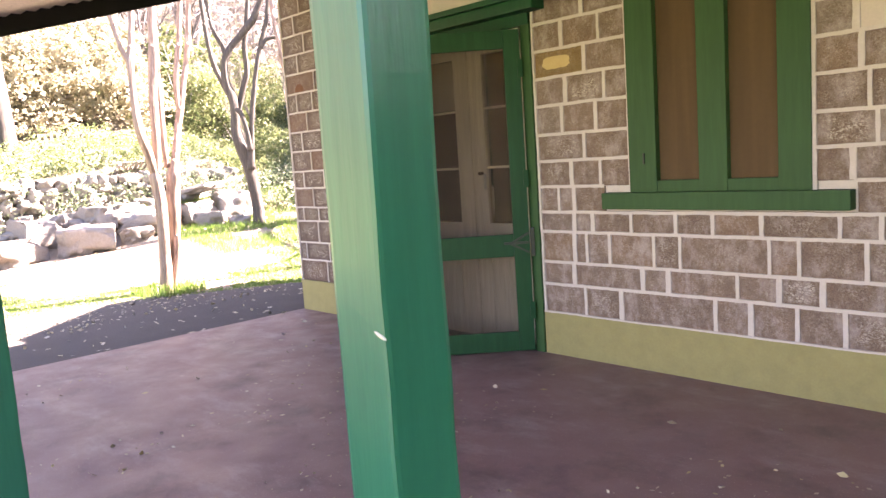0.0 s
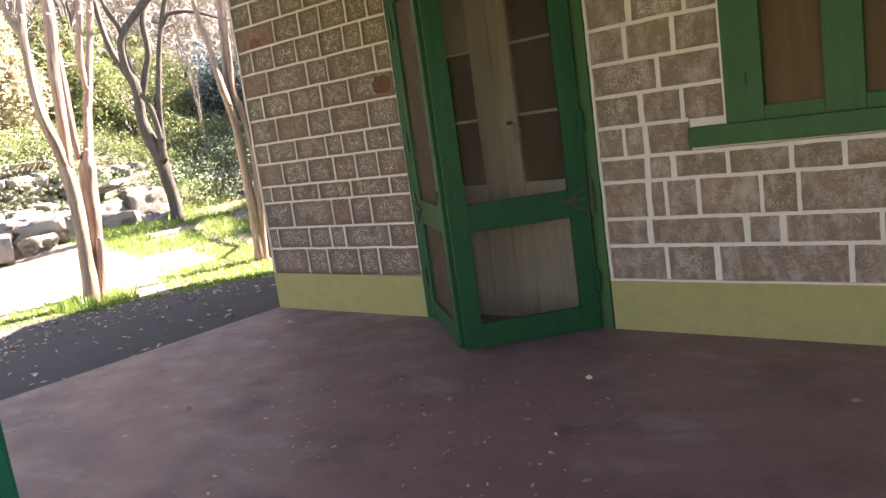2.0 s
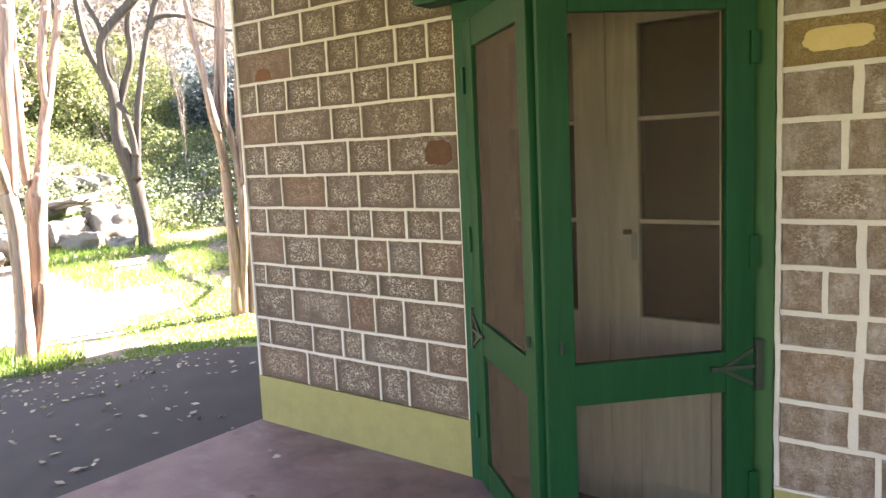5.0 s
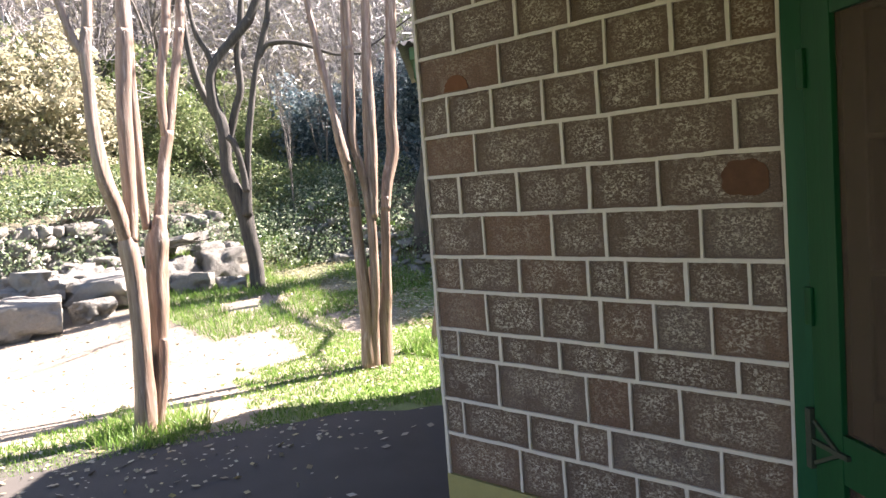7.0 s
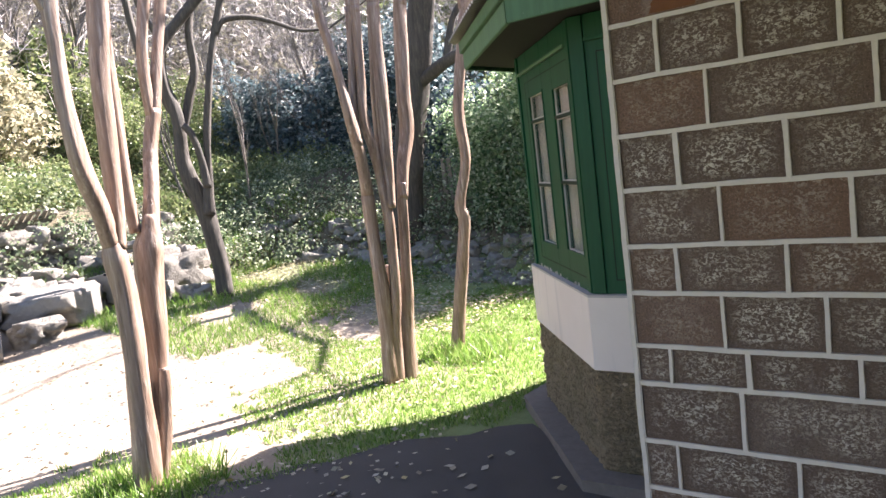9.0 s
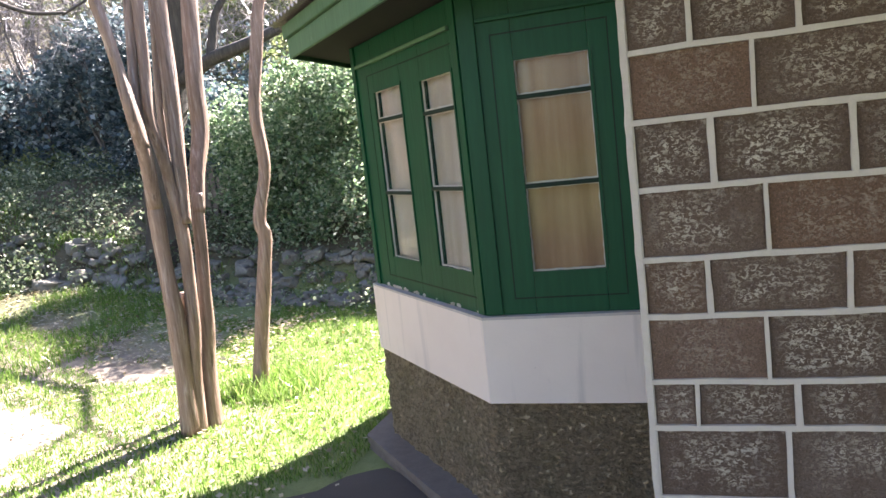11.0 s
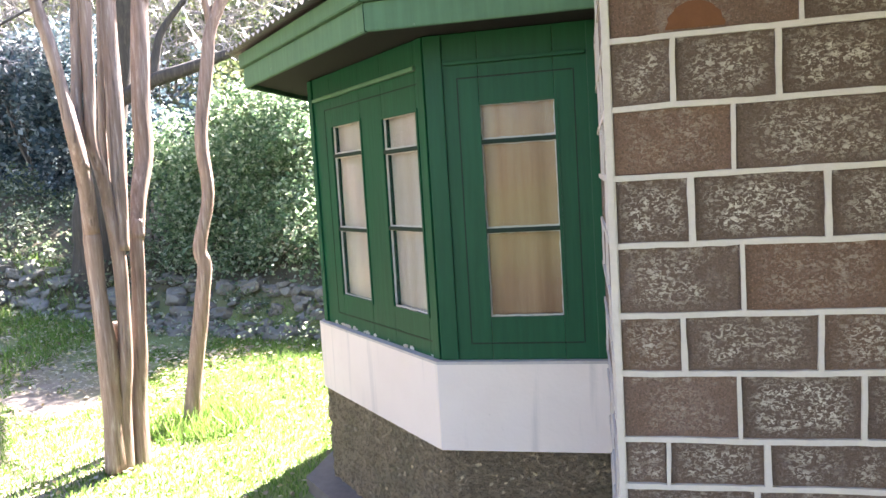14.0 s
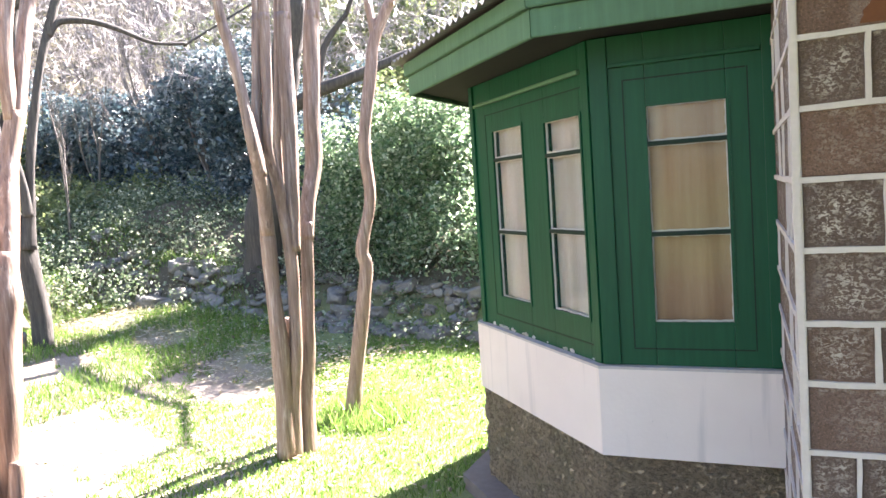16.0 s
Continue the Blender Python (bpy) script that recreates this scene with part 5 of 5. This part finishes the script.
tagged(new("hanging_twigs", leaf_mesh("hanging_twigs", c, 0.15, M_TWIG, 43, 0.0, 0.018)), "fine grey twigs hanging from the trees", "twigs", kind="stuff")

# twiggy undergrowth on the hillside
n = 150000
tx, ty = rng.uniform(-32, 3, n), rng.uniform(-9, 30, n)
keep = (tx < -15) | (ty > 9.5)
tx, ty = tx[keep], ty[keep]
tz = np.array([land(a, b) for a, b in zip(tx, ty)]) + rng.uniform(0.0, 3.4, len(tx)) ** 1.25
c = np.stack([tx, ty, tz], 1)
tagged(new("hillside_twigs", leaf_mesh("hillside_twigs", c, 0.30, M_TWIG, 41, 0.0, 0.03)), "tangle of bare grey twigs on the hillside", "undergrowth", kind="stuff")
n = 9000
hx, hy = rng.uniform(-34, 3, n), rng.uniform(-9, 30, n)
keep = (hx < -15.5) | (hy > 11)
c = np.array([(a, b, land(a, b) + 0.4) for a, b in zip(hx[keep], hy[keep])])
c = clump_points(np.random.default_rng(6), c[:2200], [0.5] * 2200, 26)
tagged(new("hillside_brush", leaf_mesh("hillside_brush", c, 0.09, M_GOLD, 42)), "dry brush covering the hillside", "undergrowth", kind="stuff")

# grass and fallen leaves
def blades(name, label, n, x0, x1, y0, y1, h, seed, keep):
    r = np.random.default_rng(seed)
    x, y = r.uniform(x0, x1, n), r.uniform(y0, y1, n)
    ok = np.array([keep(a, b) for a, b in zip(x, y)])
    x, y = x[ok], y[ok]
    z = np.array([land(a, b) for a, b in zip(x, y)])
    m = len(x)
    ang, hh = r.uniform(0, 6.283, m), h * r.uniform(0.4, 1.2, m)
    lean = r.normal(0, 0.5, (m, 2)) * hh[:, None]
    w = 0.0035 + 0.003 * r.random(m)
    dx, dy = np.cos(ang) * w, np.sin(ang) * w
    v = np.empty((m, 4, 3))
    v[:, 0] = np.stack([x - dx, y - dy, z - 0.01], 1)
    v[:, 1] = np.stack([x + dx, y + dy, z - 0.01], 1)
    v[:, 2] = np.stack([x + dx * 0.3 + lean[:, 0], y + dy * 0.3 + lean[:, 1], z + hh], 1)
    v[:, 3] = np.stack([x - dx * 0.3 + lean[:, 0], y - dy * 0.3 + lean[:, 1], z + hh], 1)
    return tagged(new(name, quads_mesh(name, v.reshape(-1, 3), m, M_GRASS)), label, "grass", kind="stuff")


def on_lawn(x, y):
    edge_x = -2.3 + (y - 1.2) * 0.45 if y > -1 else -3.4
    if x > edge_x + 0.15 and y < 1.6:
        return False
    if x > -1.75 and y < 4.4:
        return False
    bare = math.hypot(x + 6.3, y - 0.9)
    fray = 1.4 * noise.noise(Vector((x * 0.9, y * 0.9, 1))) + 0.9 * noise.noise(Vector((x * 6, y * 6, 3)))
    if x < -4.4 and y > 3.3 and noise.noise(Vector((x * 2.5, y * 2.5, 8))) < 0.12:
        return False
    return bare > 2.7 + fray


blades("lawn_grass", "short bright green lawn grass", 130000, -6.6, -1.7, -1.8, 6.2, 0.035, 51, on_lawn)
blades("yard_grass", "sparse dry grass on the far side of the yard", 24000, -9.3, -5.5, 2.0, 6.4, 0.10, 52, lambda x, y: noise.noise(Vector((x, y, 4))) > -0.25)
blades("tree_foot_grass", "tufts of grass at the foot of the trees", 9000, -3.75, -2.65, -0.6, 3.6, 0.13, 53, lambda x, y: min(math.hypot(x + 3.15, y - 0.1), math.hypot(x + 3.05, y - 3.15)) < 0.42)


def scatter(name, label, n, x0, x1, y0, y1, size, seed, keep, zf):
    r = np.random.default_rng(seed)
    x, y = r.uniform(x0, x1, n), r.uniform(y0, y1, n)
    c = np.array([(a, b, zf(a, b)) for a, b in zip(x, y) if keep(a, b)])
    return tagged(new(name, leaf_mesh(name, c, size, M_LITTER, seed, 0.85, 0.6)), label, "fallen leaves", kind="stuff")


scatter("fallen_leaves", "dry pale leaves fallen on the asphalt", 330, -3.6, -0.1, -3.3, 1.5, 0.028, 61, lambda x, y: noise.noise(Vector((x, y, 2))) > -0.2 and x < -0.12, lambda x, y: -0.112)
scatter("lawn_leaves", "dry leaves scattered over the lawn", 4200, -7.5, -1.8, -2, 6, 0.02, 62, lambda x, y: True, lambda x, y: land(x, y) + 0.03)
scatter("bank_leaves", "brown leaf litter in the shade below the bank", 5200, -9.0, -3.6, 3.7, 6.0, 0.024, 64, lambda x, y: noise.noise(Vector((x * 0.8, y * 0.8, 5))) > -0.3, lambda x, y: land(x, y) + 0.035)
scatter("floor_grit", "pale crumbs of grit on the verandah floor", 1500, 0.6, 6.5, -3.35, -0.8, 0.0095, 65, lambda x, y: noise.noise(Vector((x * 0.9, y * 0.9, 7))) > -0.15 - 0.12 * (x - 3), lambda x, y: 0.004)
scatter("verandah_leaves", "a few dry leaf scraps on the verandah floor", 60, 0.2, 6, -3.3, -0.3, 0.018, 63, lambda x, y: True, lambda x, y: 0.007)

# ---- stone blocks and mortar, last ----
def block_mesh(w, h, seed):
    r = random.Random(seed)
    j = lambda: r.uniform(-0.0025, 0.0025)
    k = 0.006
    v = []
    for y, i in ((0.012, 0.0), (0.004, 0.0), (0.0, k)):
        for sx, sz in ((-1, -1), (1, -1), (1, 1), (-1, 1)):
            v.append((sx * (w / 2 - i) + j(), y + (j() * 0.5 if y == 0 else 0), sz * (h / 2 - i) + j()))
    f = [(8, 9, 10, 11)]
    for a, b in ((0, 4), (4, 8)):
        for i in range(4):
            q = (i + 1) % 4
            f.append((a + i, a + q, b + q, b + i))
    return v, f


def strip(bm, p0, p1, width, axis, seed, front=-0.007):
    """A raised mortar bead between two points of a wall, with uneven edges."""
    L = max(abs(p1[0] - p0[0]), abs(p1[1] - p0[1]))
    n = max(int(L / 0.035), 2)
    rows = []
    for i in range(n + 1):
        u = i / n
        x, z = p0[0] + (p1[0] - p0[0]) * u, p0[1] + (p1[1] - p0[1]) * u
        a = width / 2 * (1 + 0.35 * noise.noise(Vector((x * 22, z * 22, seed))))
        b = width / 2 * (1 + 0.35 * noise.noise(Vector((x * 22, z * 22, seed + 40))))
        off = 0.003 * noise.noise(Vector((x * 5, z * 5, seed + 80)))
        f = front + 0.002 * noise.noise(Vector((x * 30, z * 30, seed)))
        ring = []
        for d, y in ((-b, 0.011), (-b * 0.8, f), (a * 0.8, f), (a, 0.011)):
            ring.append(bm.verts.new((x, y, z + d + off) if axis == "h" else (x + d + off, y, z)))
        rows.append(ring)
    for i in range(n):
        for k in range(3):
            bm.faces.new((rows[i][k], rows[i][k + 1], rows[i + 1][k + 1], rows[i + 1][k]))


def block_wall(parent, zs, joints, spans, width, choose, m=Matrix(), seed=0, upright=0.9):
    """Courses of blocks with raised joints; spans(course) gives the stretches of wall that hold blocks."""
    uprights = bmesh.new()
    for c in range(len(zs) - 1):
        z0, z1 = zs[c], zs[c + 1]
        bed = bmesh.new()
        made = False
        for x0, x1 in spans(c):
            inner_x = [x for x in joints[c] if x0 + 0.04 < x < x1 - 0.04]
            xs = [x0, *inner_x, x1]
            for a, b in zip(xs, xs[1:]):
                key = c * 100 + int(a * 50) + seed
                v, f = block_mesh(b - a - 0.004, z1 - z0 - 0.004, key)
                ob = new("brick", mesh_from("brick", v, f, choose(c, (a + b) / 2)))
                ob.parent = parent
                ob.matrix_world = m @ pose((a + b) / 2, 0, (z0 + z1) / 2)
            for x in inner_x:
                strip(uprights, (x, z0 + 0.004), (x, z1 - 0.004), width * upright * (1 + 0.25 * math.sin(x * 40)), "v", seed + c)
            strip(bed, (x0, z1), (x1, z1), width, "h", seed + c)
            made = True
        if made:
            bmesh.ops.transform(bed, matrix=m, verts=bed.verts)
            part("mortar_joint", bed, M_MORTAR, parent)
        else:
            bed.free()
    bmesh.ops.transform(uprights, matrix=m, verts=uprights.verts)
    part("upright_joints", uprights, M_MORTAR, parent)


def left_stone(c, x):
    rusty = (c in (4, 8) and x < 0.3) or (c == 6 and 0.3 < x < 0.6) or (c == 10 and x < 0.45) or (c == 2 and 0.75 < x < 0.9)
    return M_BLOCK_RED if rusty else M_BLOCK


block_wall(wall_front, LEFT_Z, LEFT_X, lambda c: [(0.006, DOOR_X0 - 0.012)], 0.017, left_stone, Matrix(), 1)


def right_spans(c):
    z = RIGHT_Z[c] + 0.05
    if z < 0.86:
        return [(DOOR_X1 + 0.014, 4.86)]
    if z < 1.0:
        return [(DOOR_X1 + 0.014, 3.262), (4.602, 4.86)]
    if z < 2.12:
        return [(DOOR_X1 + 0.014, WIN_X0 - 0.012), (WIN_X1 + 0.014, 4.86)]
    return [(DOOR_X1 + 0.014, 4.86)]


block_wall(wall_front, RIGHT_Z, RIGHT_X, right_spans, 0.022,
           lambda c, x: M_BLOCK_OCHRE if c == 9 and x < 3.15 else (M_PLAQUE if c == 9 and x > 4.6 else M_BLOCK_PALE), Matrix(), 3, 1.35)
bm = bmesh.new()
for x, z0, z1, w in ((DOOR_X0 - 0.006, 0.268, 2.86, 0.014), (DOOR_X1 + 0.006, 0.266, 2.1, 0.02), (WIN_X0 - 0.006, 1.008, 2.2, 0.018), (WIN_X1 + 0.008, 1.008, 2.2, 0.024)):
    strip(bm, (x, z0), (x, z1), w, "v", 77)
strip(bm, (DOOR_X1, 0.268), (4.86, 0.268), 0.012, "h", 78, -0.0125)
part("edge_joints", bm, M_MORTAR, wall_front)
m_side = side_m @ Matrix.Rotation(radians(-90), 4, "Z")
rs2 = random.Random(8)
side_joints = [sorted(-rs2.uniform(0.1, 1.1) for _ in range(3)) for _ in LEFT_Z]
block_wall(wall_side, [-0.13, 0.06] + LEFT_Z, [[-0.4, -0.8], [-0.25, -0.7]] + side_joints, lambda c: [(-1.13, -0.016)], 0.02, lambda c, x: M_BLOCK, m_side, 5)
bm = bmesh.new()
strip(bm, (0.0, 0.268), (0.0, WALL_TOP), 0.02, "v", 90, -0.008)
part("corner_joint", bm, M_MORTAR, wall_front)
bm = bmesh.new()
strip(bm, (-0.006, -0.13), (-0.006, WALL_TOP), 0.02, "v", 91, -0.008)
bmesh.ops.transform(bm, matrix=m_side, verts=bm.verts)
part("corner_joint", bm, M_MORTAR, wall_side)


def half_disc(name, x, z, r, material, label):
    bm = bmesh.new()
    n = 22
    ring = [bm.verts.new((x + r * 1.05 * math.cos(math.pi * k / n) * (1 + 0.05 * math.sin(k * 2.1)), -0.0022, z + r * math.sin(math.pi * k / n))) for k in range(n + 1)]
    back = [bm.verts.new((v.co.x, 0.003, v.co.z)) for v in ring]
    bm.faces.new(ring)
    for k in range(n):
        bm.faces.new((ring[k], ring[k + 1], back[k + 1], back[k]))
    return part(name, bm, material, wall_front, label)


def blotch(name, x, z, w, h, power, seed, material, label):
    """A thin patch with a ragged rounded outline on the front wall."""
    bm = bmesh.new()
    n = 40
    ring = []
    for k in range(n):
        c, q = math.cos(2 * math.pi * k / n), math.sin(2 * math.pi * k / n)
        r = (abs(c) ** power + abs(q) ** power) ** (-1 / power) * (1 + 0.14 * noise.noise(Vector((c * 2.5, q * 2.5, seed))) + 0.06 * noise.noise(Vector((c * 8, q * 8, seed))))
        ring.append(bm.verts.new((x + w * c * r, -0.0022, z + h * q * r)))
    back = [bm.verts.new((v.co.x, 0.003, v.co.z)) for v in ring]
    bm.faces.new(ring)
    for k in range(n):
        bm.faces.new((ring[k], ring[(k + 1) % n], back[(k + 1) % n], back[k]))
    return part(name, bm, material, wall_front, label)


M_RUST = plain("rust_brown_stain", (0.12, 0.045, 0.018), (0.19, 0.08, 0.035), 18)
M_STAIN = plain("dark_brown_stain", (0.07, 0.032, 0.018), (0.135, 0.064, 0.034), 22)
M_OCHRE = plain("ochre_limewash", (0.5, 0.36, 0.15), (0.6, 0.47, 0.24), 16)
blotch("limewash_patch", 2.955, 1.782, 0.098, 0.036, 3.5, 4, M_OCHRE, "pale ochre limewash patch")
half_disc("stain", 0.205, 1.902, 0.062, M_RUST, "rounded rusty stain on a block")
blotch("stain", 1.355, 1.482, 0.075, 0.055, 2.4, 9, M_STAIN, "dark rusty stain on a block")
